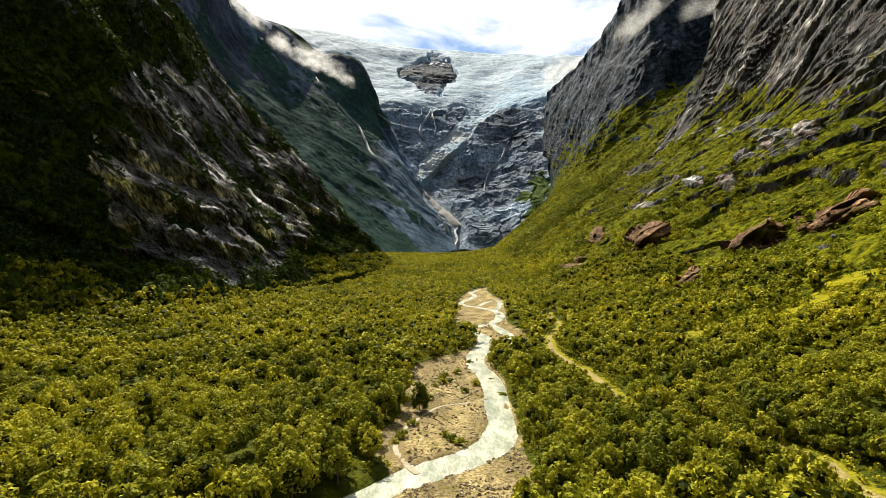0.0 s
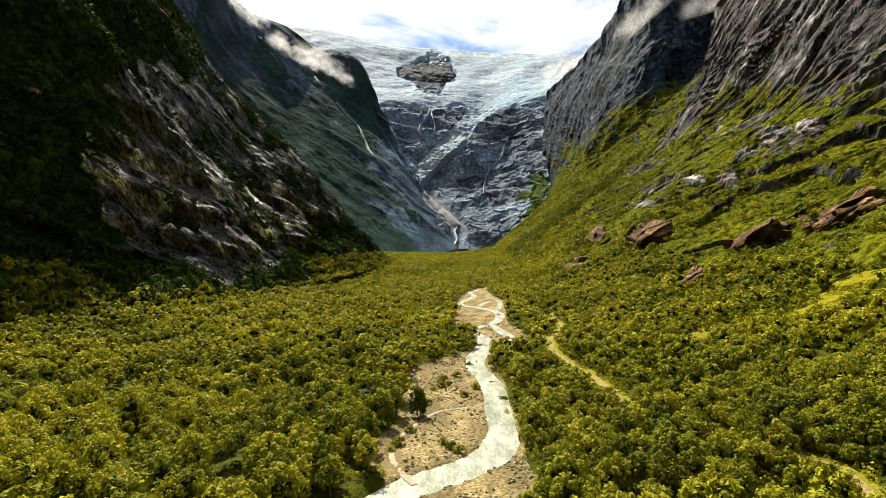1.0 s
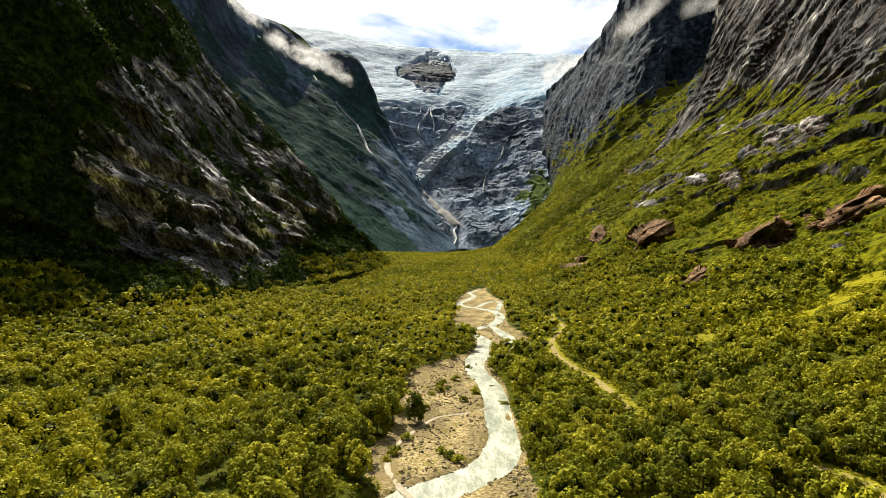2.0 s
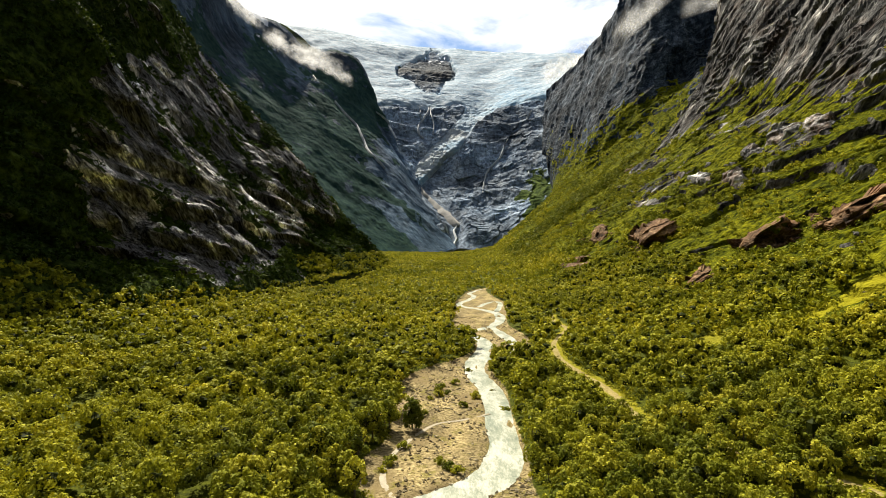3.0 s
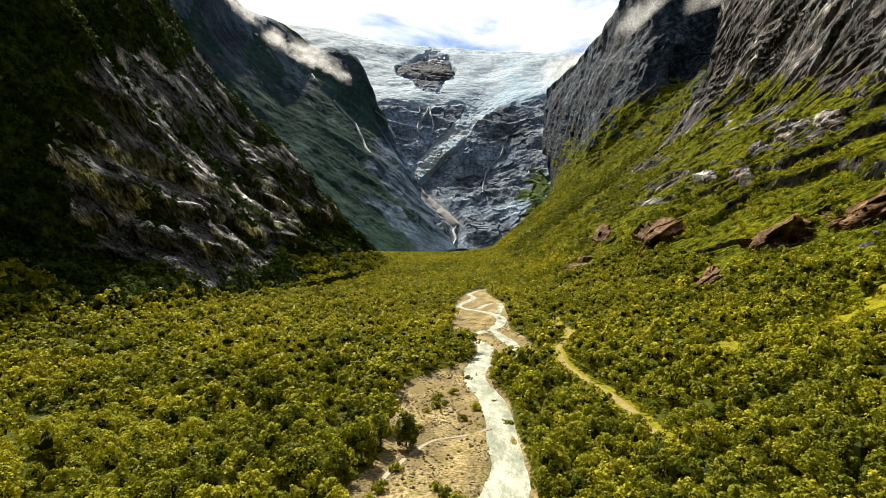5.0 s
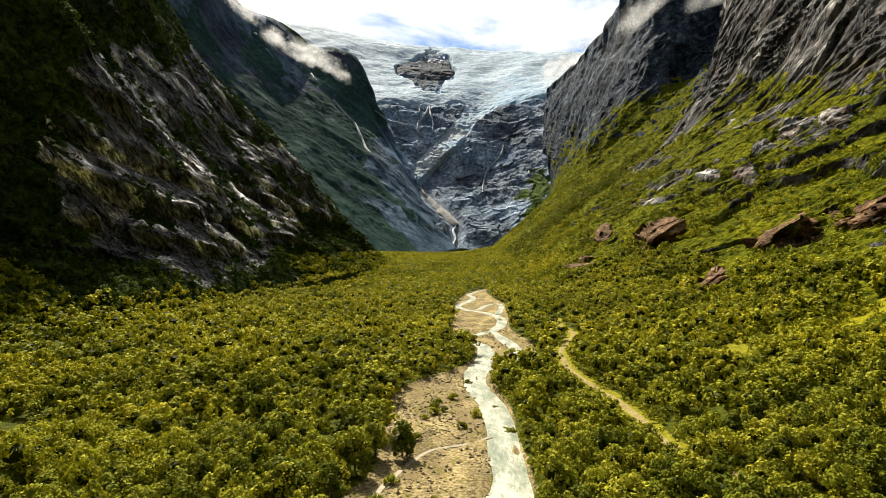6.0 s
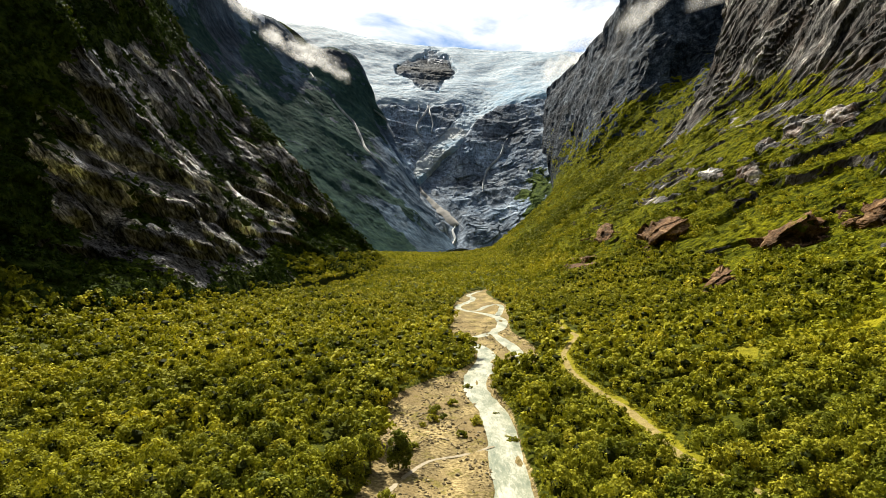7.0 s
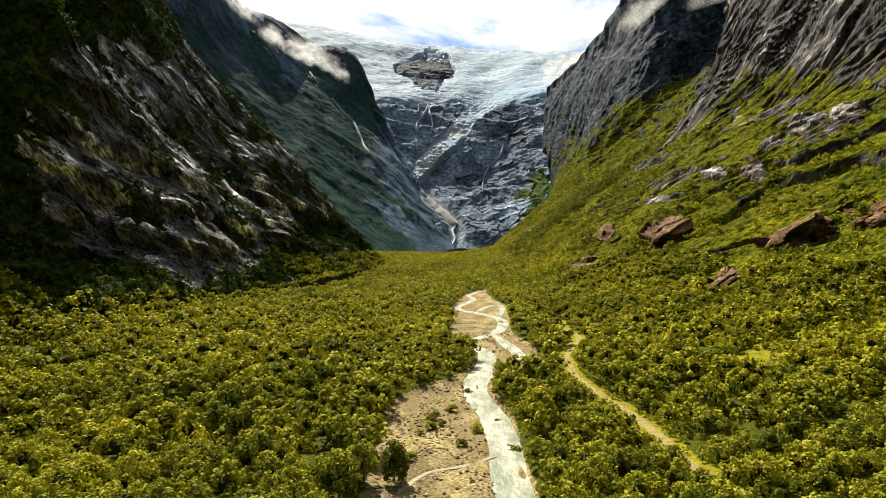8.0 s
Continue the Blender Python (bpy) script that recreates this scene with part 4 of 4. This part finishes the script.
x, y = x[ok], y[ok]
woods("forest", np.stack([x, y, stand_z(x, y)], 1), rng.uniform(0.65, 1.35, len(x)) * clear_view(x, y), tints_at(x, y, rng), KINDS_MID, rng, "dense green broadleaf forest on the valley floor")
x, y = scatter(rng, -180, 160, 620, 1800, 8.0)
ok = wooded(x, y) & off_slope(x, y)
x, y = x[ok], y[ok]
woods("far_forest", np.stack([x, y, stand_z(x, y)], 1), rng.uniform(0.8, 1.2, len(x)), tints_at(x, y, rng), KINDS_FAR, rng, "distant green forest at the head of the valley")


def slope_places(g, cover, u, v, keep, count, rng):
    """Random places on a sheet where its plants grow, evenly by area."""
    a = np.cross(np.gradient(g, axis=0), np.gradient(g, axis=1))
    w = np.linalg.norm(a, axis=2) * np.clip((cover.reshape(u.shape) - 0.35) * 2.5, 0, 1) * keep
    pick = rng.choice(w.size, count, p=w.ravel() / w.sum())
    return g.reshape(-1, 3)[pick] + rng.normal(scale=0.8, size=(count, 3)) * np.array([1, 1, 0])


_, u, v = loft(RIGHT, 560, 340, (1, 2, 4, 5, 6, 5, 4, 3, 3, 3, 2), (4, 5, 5, 5, 3, 1))
q = right
clump = smooth(-0.25, 0.25, fbm(q.reshape(-1, 3) / 30, 3, 99)).reshape(u.shape)
keep = (q[..., 1] > 180) & (q[..., 1] < 1500) & (v < 3.2)
pl = slope_places(right, right_cover, u, v, keep * (0.1 + 0.9 * clump) * smooth(3.2, 0.8, v), 9000, rng)
pl = pl[rock_in_view(pl[:, 0], pl[:, 1])]
woods("slope_woods", pl, (0.35 + 1.0 * rng.uniform(0, 1, len(pl)) ** 2) * (1 - 0.3 * smooth(60, 180, pl[:, 2])), np.clip(tints_at(pl[:, 0], pl[:, 1], rng) - 0.12 + 0.5 * fbm(pl / 28, 3, 98) + 0.12 * rng.normal(size=len(pl)), 0, 1), KINDS_LOW, rng, "low green birch scrub scattered over the mountainside")
keep = (q[..., 1] > 780) & (q[..., 1] < 1800) & (v > 0.05) & (v < 2.3)
pl = slope_places(right, right_cover, u, v, keep * (0.15 + 0.85 * clump), 3200, np.random.default_rng(31))
woods("far_slope_woods", pl, np.random.default_rng(32).uniform(0.35, 1.0, len(pl)), np.clip(tints_at(pl[:, 0], pl[:, 1], np.random.default_rng(33)) - 0.25, 0, 1), KINDS_FAR, np.random.default_rng(34), "low green scrub on the far mountainside")
# dark trees added where a diagonal shadow band crosses the slope
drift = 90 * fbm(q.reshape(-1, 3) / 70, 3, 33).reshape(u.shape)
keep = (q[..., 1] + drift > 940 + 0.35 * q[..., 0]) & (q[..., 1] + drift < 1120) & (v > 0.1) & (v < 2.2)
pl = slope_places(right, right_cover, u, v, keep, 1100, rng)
woods("shadow_band_woods", pl, rng.uniform(0.8, 1.5, len(pl)), rng.uniform(0.0, 0.12, len(pl)), KINDS_FAR, rng, "dark green wood added in place of a shadow band on the slope")
_, u, v = loft(SPUR, 490, 330, (1, 1.5, 4, 5, 6, 6, 2), (4, 5, 5, 2))
keep = (spur[..., 1] > 200) & (spur[..., 1] < 1000)
pl = slope_places(spur, spur_cover, u, v, keep * smooth(4.0, 2.0, v), 9500, rng)
# lit and shaded copies: sunny foot scrub takes the lighter leaves
foot = (pl[:, 2] < 42) & ((pl[:, 1] > 640) | (pl[:, 1] < 345))
pf, pl = pl[foot], pl[~foot]
woods("spur_foot_woods", pf, rng.uniform(0.6, 1.1, len(pf)), tints_at(pf[:, 0], pf[:, 1], rng) * 0.6, KINDS_FAR, rng, "green scrub at the foot of the dark spur")
woods("spur_woods", pl, rng.uniform(0.4, 1.0, len(pl)), np.clip(tints_at(pl[:, 0], pl[:, 1], rng) - 0.1 + 0.2 * smooth(60, 20, pl[:, 2]), 0, 1), KINDS_FAR, rng, "green scrub and small trees clinging to the spur, painted dark for shade", LEAF_SHADED)


x, y = scatter(rng, -24, 110, 112, 330, 2.9)
ok = (in_gravel(x, y) < 0.6) & (near_line(x, y, track_line, 10)[0] > 1.9) & (near_line(x, y, meadow_line, 20)[0] > 6)
dr, dw = near_line(x, y, river_line, 30)
ok &= (dr > dw + 0.4) & (np.minimum(np.abs(in_gravel(x, y)), near_line(x, y, track_line, 30)[0]) < 20)
x, y = x[ok], y[ok]
woods("undergrowth", np.stack([x, y, stand_z(x, y)], 1), rng.uniform(0.18, 0.42, len(x)), tints_at(x, y, rng), KINDS_LOW, rng, "low green undergrowth along river bank and track")


# ---- single trees along the river and the track ----
def part(name, verts, faces, mat, parent, label="", shade=True, attrs=None):
    """One mesh under a thing."""
    ob = new(name, mesh_of(name, verts, faces, mat, attrs, shade))
    ob.parent = parent
    return tagged(ob, label)


def limb(points, radii, sides=6):
    """A bent tapered branch."""
    v, f = [], []
    for k, (p, r) in enumerate(zip(points, radii)):
        for a in range(sides):
            w = 2 * math.pi * a / sides
            v.append((p[0] + r * math.cos(w), p[1] + r * math.sin(w), p[2]))
        if k:
            for a in range(sides):
                f.append(((k - 1) * sides + a, (k - 1) * sides + (a + 1) % sides, k * sides + (a + 1) % sides, k * sides + a))
    return v, f


def trunk_mesh(h, r, rng):
    v, f = limb([(0, 0, -0.4), (0.1, 0.05, h * 0.25), (0.05, 0.15, h * 0.5), (0.15, 0.1, h * 0.85)], (0.2, 0.16, 0.12, 0.03))
    for k in range(6):
        a = k * 1.05 + rng.uniform(-0.3, 0.3)
        z0 = h * rng.uniform(0.2, 0.5)
        c, sn2 = math.cos(a) * r, math.sin(a) * r
        v2, f2 = limb([(0.05, 0.1, z0), (c * 0.35, sn2 * 0.35, z0 + h * 0.12), (c * 0.75, sn2 * 0.75, z0 + h * 0.3)], (0.09, 0.06, 0.02), 5)
        f += [tuple(i + len(v) for i in q) for q in f2]
        v += v2
    return v, f


def tree(name, h, r, clumps, cards, size, label, rng, group="trees along the river", foot=0.2):
    root = tagged(new(name), label, "tree", group)
    v, f = trunk_mesh(h, r, rng)
    part("trunk", v, f, BARK, root, "grey-brown bark")
    pts, tint = crown_points(clumps, cards, size, rng, h, r, foot)
    part("crown", pts, np.arange(len(pts)).reshape(-1, 3), LEAF_TREE, root, shade=False, attrs={"shade_core": tint < -2})
    return root


rng = np.random.default_rng(11)
SORTS = [(7.6, 3.0, "rounded green broadleaf tree in dense valley wood"), (8.6, 2.8, "tall green broadleaf tree with upright crown"), (6.2, 3.3, "broad low green tree with spreading crown"),
         (7.2, 2.5, "slender green tree with narrow leafy crown"), (5.4, 2.7, "small bushy green tree at the wood's edge"), (8.0, 3.4, "large green broadleaf tree with full crown")]
stems = [tree("broadleaf_tree", h, r, 46, 20, 0.28, lab, rng) for h, r, lab in SORTS]
single_z = stand_z(single_x, single_y)
low_f = clear_view(single_x, single_y)
for k, (tx, ty, tz) in enumerate(zip(single_x, single_y, single_z)):
    root = stems[k % 6]
    m = pose(tx, ty, tz, 0, 0, rng.uniform(0, 360))
    grow = rng.uniform(0.75, 1.25) * low_f[k]
    root = copy_thing(root, m) if k >= 6 else root
    root.matrix_basis = m
    root.scale = (grow * rng.uniform(0.9, 1.15), grow, grow)
gravel_tree = tree("gravel_tree", 9.4, 2.9, 130, 22, 0.28, "dark green leafy tree alone on the gravel", rng, "trees on the gravel", -0.15)
gravel_tree.matrix_basis = pose(-7.5, 183, float(ground_z(np.array([-7.5]), np.array([183.0]))[0]), 0, 0, 40)

# ---- rock outcrops on the mountainside ----
def ball(rings, segs):
    """Points and triangles of a round grid."""
    th, ph = np.meshgrid(np.linspace(0.02, math.pi - 0.02, rings), np.linspace(0, 2 * math.pi, segs, endpoint=False), indexing="ij")
    p = np.stack([np.sin(th) * np.cos(ph), np.sin(th) * np.sin(ph), np.cos(th)], 2).reshape(-1, 3)
    f = []
    for i in range(rings - 1):
        for k in range(segs):
            f.append((i * segs + k, (i + 1) * segs + k, (i + 1) * segs + (k + 1) % segs, i * segs + (k + 1) % segs))
    return p, np.array(f)


def seat(g, x, y):
    """The point of a sheet nearest to a place on the plan."""
    p = g.reshape(-1, 3)
    return p[np.argmin((p[:, 0] - x) ** 2 + (p[:, 1] - y) ** 2)]


def outcrop(x, y, length, width, height, turn, seed, label, plants=0.1):
    p, f = ball(60, 80)
    p = np.sign(p) * np.abs(p) ** 0.55
    p = p * np.array([width * 1.3, length * 1.4, height * 0.85]) / 2
    q = p * np.array([1, 0.45, 1])
    p = p + (p / np.linalg.norm(p, axis=1, keepdims=True)) * (0.16 * height * fbm(q / (0.6 * height) + seed, 4, seed, 0.55, ridged=True) + 0.42 * height * facets(q / (0.6 * height) + seed, seed))[:, None]
    # beds of rock, each set back or proud of the next
    bed = np.floor((p[:, 2] + 0.25 * p[:, 1] + 0.12 * height * fbm(p / (0.7 * height), 2, seed + 3)) / (0.13 * height))
    proud = np.sin(bed * 12.9898 + seed) * 43758.5453
    p[:, :2] *= (1 + 0.16 * (proud - np.floor(proud) - 0.5))[:, None]
    me = mesh_of("rock_outcrop", p, f, ROCK_BLOCK, {"cover": plants + 0.5 * fbm(p / 9, 3, seed), "tone": np.ones(len(p))}, shade=False)
    ob = new("rock_outcrop", me)
    base = seat(right, x, y)
    ob.matrix_world = pose(base[0], base[1], base[2] - 0.42 * height, 0, -34, turn)
    return tagged(ob, label, "rock", "rock outcrops on the slope")


outcrop(215, 586, 52, 34, 30, -20, 1, "brown weathered rock block standing out of the green slope")
outcrop(198, 714, 50, 30, 26, 10, 2, "dark brown rock ledge among low shrubs", 0.25)
outcrop(247, 450, 54, 30, 22, -25, 4, "broken brown rock wall with a pale front")
outcrop(184, 425, 38, 18, 14, -12, 3, "flat brown rock slab lying in the scrub")
outcrop(238, 412, 26, 14, 12, 15, 5, "pale split boulder below a brown rock wall")
outcrop(278, 404, 62, 32, 20, -18, 6, "long reddish rock slab on the green slope")
outcrop(157, 658, 44, 22, 17, 12, 11, "low dark rock ledge overgrown with shrubs", 0.35)
outcrop(349, 1028, 44, 20, 16, 0, 12, "grey boulder lying on the far green slope", 0.1)

# ---- falls and melt water on the headwall ----
FALLS, n, l, b = material("falling_water", 0.7)
l.new(ramp(n, l, tex(n, l, 0.05, 4, 0.6), [(0.35, (0.2, 0.23, 0.26)), (0.6, (0.42, 0.45, 0.47))]), b.inputs["Base Color"])
SILT, n, l, b = material("grey_silt", 0.9)
l.new(ramp(n, l, tex(n, l, 0.03, 4, 0.6), [(0.35, (0.18, 0.18, 0.17)), (0.6, (0.34, 0.33, 0.31))]), b.inputs["Base Color"])


def ribbon(name, line, mat, label, category, wall, normals, lift=5.0):
    """A band of water down a mountain; line: bearing, rise and half width in metres."""
    c = spline(line, 70)
    c[:, 0] += 1.2 * vnoise(np.stack([c[:, 1] / 6, c[:, 0] / 6, 0 * c[:, 0]], 1), 32)
    wb, wr = view_coords(wall)
    shown = normals[..., 1] < 0.1
    near = [np.argmin(np.where(shown, (wb - a[0]) ** 2 + (wr - a[1]) ** 2, 1e9)) for a in c]
    p, nr = wall.reshape(-1, 3)[near], normals.reshape(-1, 3)[near]
    k = np.hanning(19)[1:-1] / np.hanning(19).sum()
    p, nr = (np.stack([np.convolve(np.pad(m[:, i], 8, "edge"), k, "valid") for i in range(3)], 1) for m in (p, nr))
    way2 = np.gradient(p, axis=0)
    sd = np.cross(way2, nr)
    sd /= np.maximum(np.linalg.norm(sd, axis=1, keepdims=True), 1e-6)
    wob2 = 1 + 0.6 * fbm(p / 25, 3, 31)
    rows = [p + sd * (k * c[:, 2] * wob2)[:, None] + nr * (lift * (1 - abs(k) * 0.9)) for k in (-1, -0.5, 0, 0.5, 1)]
    return tagged(sheet(name, np.stack(rows, 1), mat), label, category, kind="structure")


ribbon("waterfall", [(116, 193, 1.5), (111, 182, 3), (106, 165, 5), (96, 152, 5), (80, 136, 4), (75, 115, 3), (73, 95, 4)], FALLS, "thin white waterfall on the dark headwall", "waterfall", cirque, cn, 9)
ribbon("waterfall", [(158, 243, 2), (153, 234, 4), (151, 226, 3)], FALLS, "white waterfall dropping over grey rock", "waterfall", cirque, cn, 9)
ribbon("waterfall", [(162, 148, 1.5), (157, 140, 3), (154, 128, 4)], FALLS, "short white waterfall between green ledges", "waterfall", cirque, cn, 9)
ribbon("waterfall", [(-25, 256, 7), (-23, 244, 6), (-32, 230, 5), (-41, 218, 5), (-40, 202, 5), (-31, 193, 3)], FALLS, "broken ice and white water below the glacier", "waterfall", cirque, cn, 9)
ribbon("waterfall", [(-22, 254, 5), (-19, 235, 4), (-14, 218, 3), (-16, 200, 3)], FALLS, "thin white water curtain beside broken ice", "waterfall", cirque, cn, 9)
ribbon("waterfall", [(-39, 252, 2), (-39, 240, 3), (-37, 228, 2)], FALLS, "thin white stream under the ice edge", "waterfall", cirque, cn, 9)
ribbon("waterfall", [(-192, 262, 1.5), (-170, 235, 1.8), (-150, 215, 3), (-139, 190, 3), (-130, 170, 3), (-110, 150, 4.2), (-100, 140, 2.4)], FALLS, "thin white stream down the dark mountain flank", "waterfall", flank, fn, 9)
ribbon("waterfall", [(-258, 340, 2.5), (-237, 315, 4), (-222, 295, 3)], FALLS, "thin white stream near the dark ridge", "waterfall", flank, fn, 9)
ribbon("waterfall", [(-117, 242, 2), (-100, 228, 4), (-90, 212, 4), (-82, 192, 3)], FALLS, "thin white stream below the ice edge", "waterfall", flank, fn, 9)
ribbon("melt_stream", [(-38, 106, 6), (-30, 95, 10), (-16, 82, 15), (-2, 68, 24), (13, 54, 28), (24, 42, 20), (28, 38, 8)], SILT, "pale grey silt bed of the glacier stream", "stream", cirque, cn, 10)
ribbon("melt_stream", [(26, 38, 4), (22, 28, 6), (26, 16, 5), (21, 4, 6)], FALLS, "white stream tumbling through grey rubble", "stream", cirque, cn, 8)

# ---- clouds clinging to the peaks: many thin overlapping veils ----
def cloud_material():
    m, n, l, b = material("cloud_veil", 1.0)
    b.inputs["Base Color"].default_value = (0.9, 0.9, 0.9, 1)
    b.inputs["Specular IOR Level"].default_value = 0.0
    puff = tex(n, l, 0.018, 5, 0.6)
    a = calc(n, l, "MULTIPLY", attr(n, "dense"), calc(n, l, "MULTIPLY", calc(n, l, "SUBTRACT", puff, 0.4, True), 5.0), True)
    tl = n.new("ShaderNodeBsdfTranslucent")
    tl.inputs["Color"].default_value = (0.9, 0.9, 0.9, 1)
    both = n.new("ShaderNodeMixShader")
    both.inputs["Fac"].default_value = 0.5
    l.new(b.outputs["BSDF"], both.inputs[1])
    l.new(tl.outputs["BSDF"], both.inputs[2])
    clear = n.new("ShaderNodeBsdfTransparent")
    out = n.new("ShaderNodeMixShader")
    l.new(a, out.inputs["Fac"])
    l.new(clear.outputs["BSDF"], out.inputs[1])
    l.new(both.outputs["Shader"], out.inputs[2])
    l.new(out.outputs["Shader"], n["Material Output"].inputs["Surface"])
    return m


CLOUD = cloud_material()


def cloud(start, end, height, depth, seed, label, density=0.6, layers=5):
    """A wisp from start to end: bent sheets one behind another, dense in the middle and thin at the rim."""
    start, end = np.array(start, float), np.array(end, float)
    verts, faces, dense = [], [], []
    nu, nv = 40, 20
    for k in range(layers):
        a, b = np.meshgrid(np.linspace(0, 1, nu), np.linspace(-1, 1, nv), indexing="ij")
        p = start + (end - start) * a[..., None]
        q = p.reshape(-1, 3)
        w = fbm(q / 150 + seed + k, 3, seed).reshape(a.shape)
        p[..., 2] += b * height * (0.75 + 0.5 * w) + 0.35 * height * w
        p[..., 1] += (k / (layers - 1) - 0.5) * depth + 0.25 * depth * fbm(p.reshape(-1, 3) / 90, 3, seed + 7).reshape(a.shape)
        rim = np.clip(1 - b ** 2, 0, 1) * np.clip(4 * a * (1 - a), 0, 1) ** 0.6
        faces.append(grid_faces(nu, nv) + len(verts) * nu * nv)
        verts.append(p.reshape(-1, 3))
        dense.append((density * rim).ravel())
    ob = new("cloud", mesh_of("cloud", np.concatenate(verts), np.concatenate(faces), CLOUD, {"dense": np.concatenate(dense)}))
    return tagged(ob, label, "cloud", "clouds on the peaks", kind="structure")


cloud((-667, 2180, 850), (-360, 2290, 735), 40, 120, 3, "long thin white cloud wisp along the dark ridge", 0.62)
cloud((-900, 2150, 1020), (-690, 2200, 925), 55, 160, 5, "white cloud cap on the dark summit", 0.5)
cloud((450, 1490, 600), (620, 1480, 745), 48, 60, 9, "thin white cloud hanging on the dark cliff", 0.3)
cloud((430, 2460, 790), (680, 2440, 890), 60, 120, 11, "white cloud drifting behind the rock shoulder", 0.7)
cloud((545, 1290, 600), (690, 1290, 640), 40, 50, 13, "grey cloud hanging in the cleft of the cliff", 0.22)


# ---- gravel plain: stones, boulders and low shrubs ----
STONE, n, l, bs = material("river_stone", 0.85)
bs.inputs["Specular IOR Level"].default_value = 0.1
ob_r = n.new("ShaderNodeNewGeometry").outputs["Random Per Island"]
l.new(mix(n, l, 0.6, ramp(n, l, ob_r, [(0.0, (0.13, 0.10, 0.055)), (0.5, (0.26, 0.21, 0.12)), (1.0, (0.42, 0.355, 0.23))]), ramp(n, l, tex(n, l, 2.5, 3, 0.5), [(0.35, (0.6, 0.6, 0.6)), (0.65, (1.3, 1.3, 1.25))]), "MULTIPLY"), bs.inputs["Base Color"])
rng = np.random.default_rng(23)
sp, sf = ball(4, 6)
x, y = rng.uniform(-20, 52, 26000), 115 + 330 * rng.uniform(0, 1, 26000) ** 1.4
dr, dw = near_line(x, y, river_line, 30)
ds, _ = near_line(x, y, side_line, 12)
heap = fbm(np.stack([x / 6, y / 12, 0 * x], 1), 3, 27)
ok = (in_gravel(x, y) > 0.3) & (dr > dw - 0.5) & (ds > 0.9) & (heap + rng.uniform(-0.5, 0.5, len(x)) > 0.2)
x, y = x[ok][:8500], y[ok][:8500]
z = ground_z(x, y)
sz = 0.1 + 0.42 * rng.uniform(0, 1, len(x)) ** 3
sh = 1 + 0.35 * rng.normal(size=(len(x), len(sp), 1))
pts = sp[None] * sh * (sz[:, None] * np.array([1.2, 1.0, 0.7])[None])[:, None] + np.stack([x, y, z + 0.05], 1)[:, None]
fs = sf[None] + (np.arange(len(x)) * len(sp))[:, None, None]
gravel = new("gravel_stones", mesh_of("gravel_stones", pts.reshape(-1, 3), fs.reshape(-1, 4), STONE, shade=False))
tagged(gravel, "loose grey and tan river stones on gravel", "stones", kind="stuff")

boulders = []
for k in range(4):
    p, f = ball(9, 14)
    p = p * np.array([1.1, 0.9, 0.65]) * (1 + 0.3 * facets(p * 1.6 + 7 * k, k))[:, None]
    boulders.append(mesh_of("boulder", p, f, STONE, shade=False))
for k in range(46):
    while True:
        bx, by = rng.uniform(-16, 45), rng.uniform(122, 400)
        at = np.array([bx]), np.array([by])
        if in_gravel(*at)[0] > 0.8:
            break
    ob = new("boulder", boulders[k % 4])
    ob.matrix_world = pose(bx, by, float(ground_z(*at)[0]) + 0.15, 0, 0, rng.uniform(0, 360)) @ Matrix.Scale(rng.uniform(0.35, 0.95), 4)
    tagged(ob, "rounded grey boulder lying on the river gravel", "boulder", "boulders on the gravel")

SHRUBS = [(2.4, 153), (4.5, 151), (0.5, 156), (-11.5, 157), (-13, 153), (0.3, 228), (3, 222), (6, 236), (-3, 214), (19.5, 229), (20.8, 207), (21.5, 204), (12.6, 217), (0, 219), (-9, 168), (12, 262), (8, 205), (-5, 196), (21, 250), (27, 300), (12, 300)]
low, low_tint = crown_points(12, 22, 0.24, rng, 1.9, 1.5)
low[:, 2] -= 0.35
low_me = mesh_of("leaves", low, np.arange(len(low)).reshape(-1, 3), LEAF_TREE, {"shade_core": low_tint < -2}, shade=False)
tv, tf = limb([(0, 0, -0.2), (0.05, 0, 0.3), (0.1, 0.05, 0.8)], (0.06, 0.05, 0.02), 5)
stem_me = mesh_of("stem", tv, tf, BARK)
for sx, sy in SHRUBS:
    root = tagged(new("shrub"), "low yellow-green willow shrub on the gravel", "shrub", "shrubs on the gravel")
    for nm, me in (("leaves", low_me), ("stem", stem_me)):
        ob = new(nm, me)
        ob.parent = root
    root.matrix_basis = pose(sx, sy, float(ground_z(np.array([float(sx)]), np.array([float(sy)]))[0]), 0, 0, rng.uniform(0, 360))
    root.scale = (rng.uniform(0.8, 1.5),) * 3
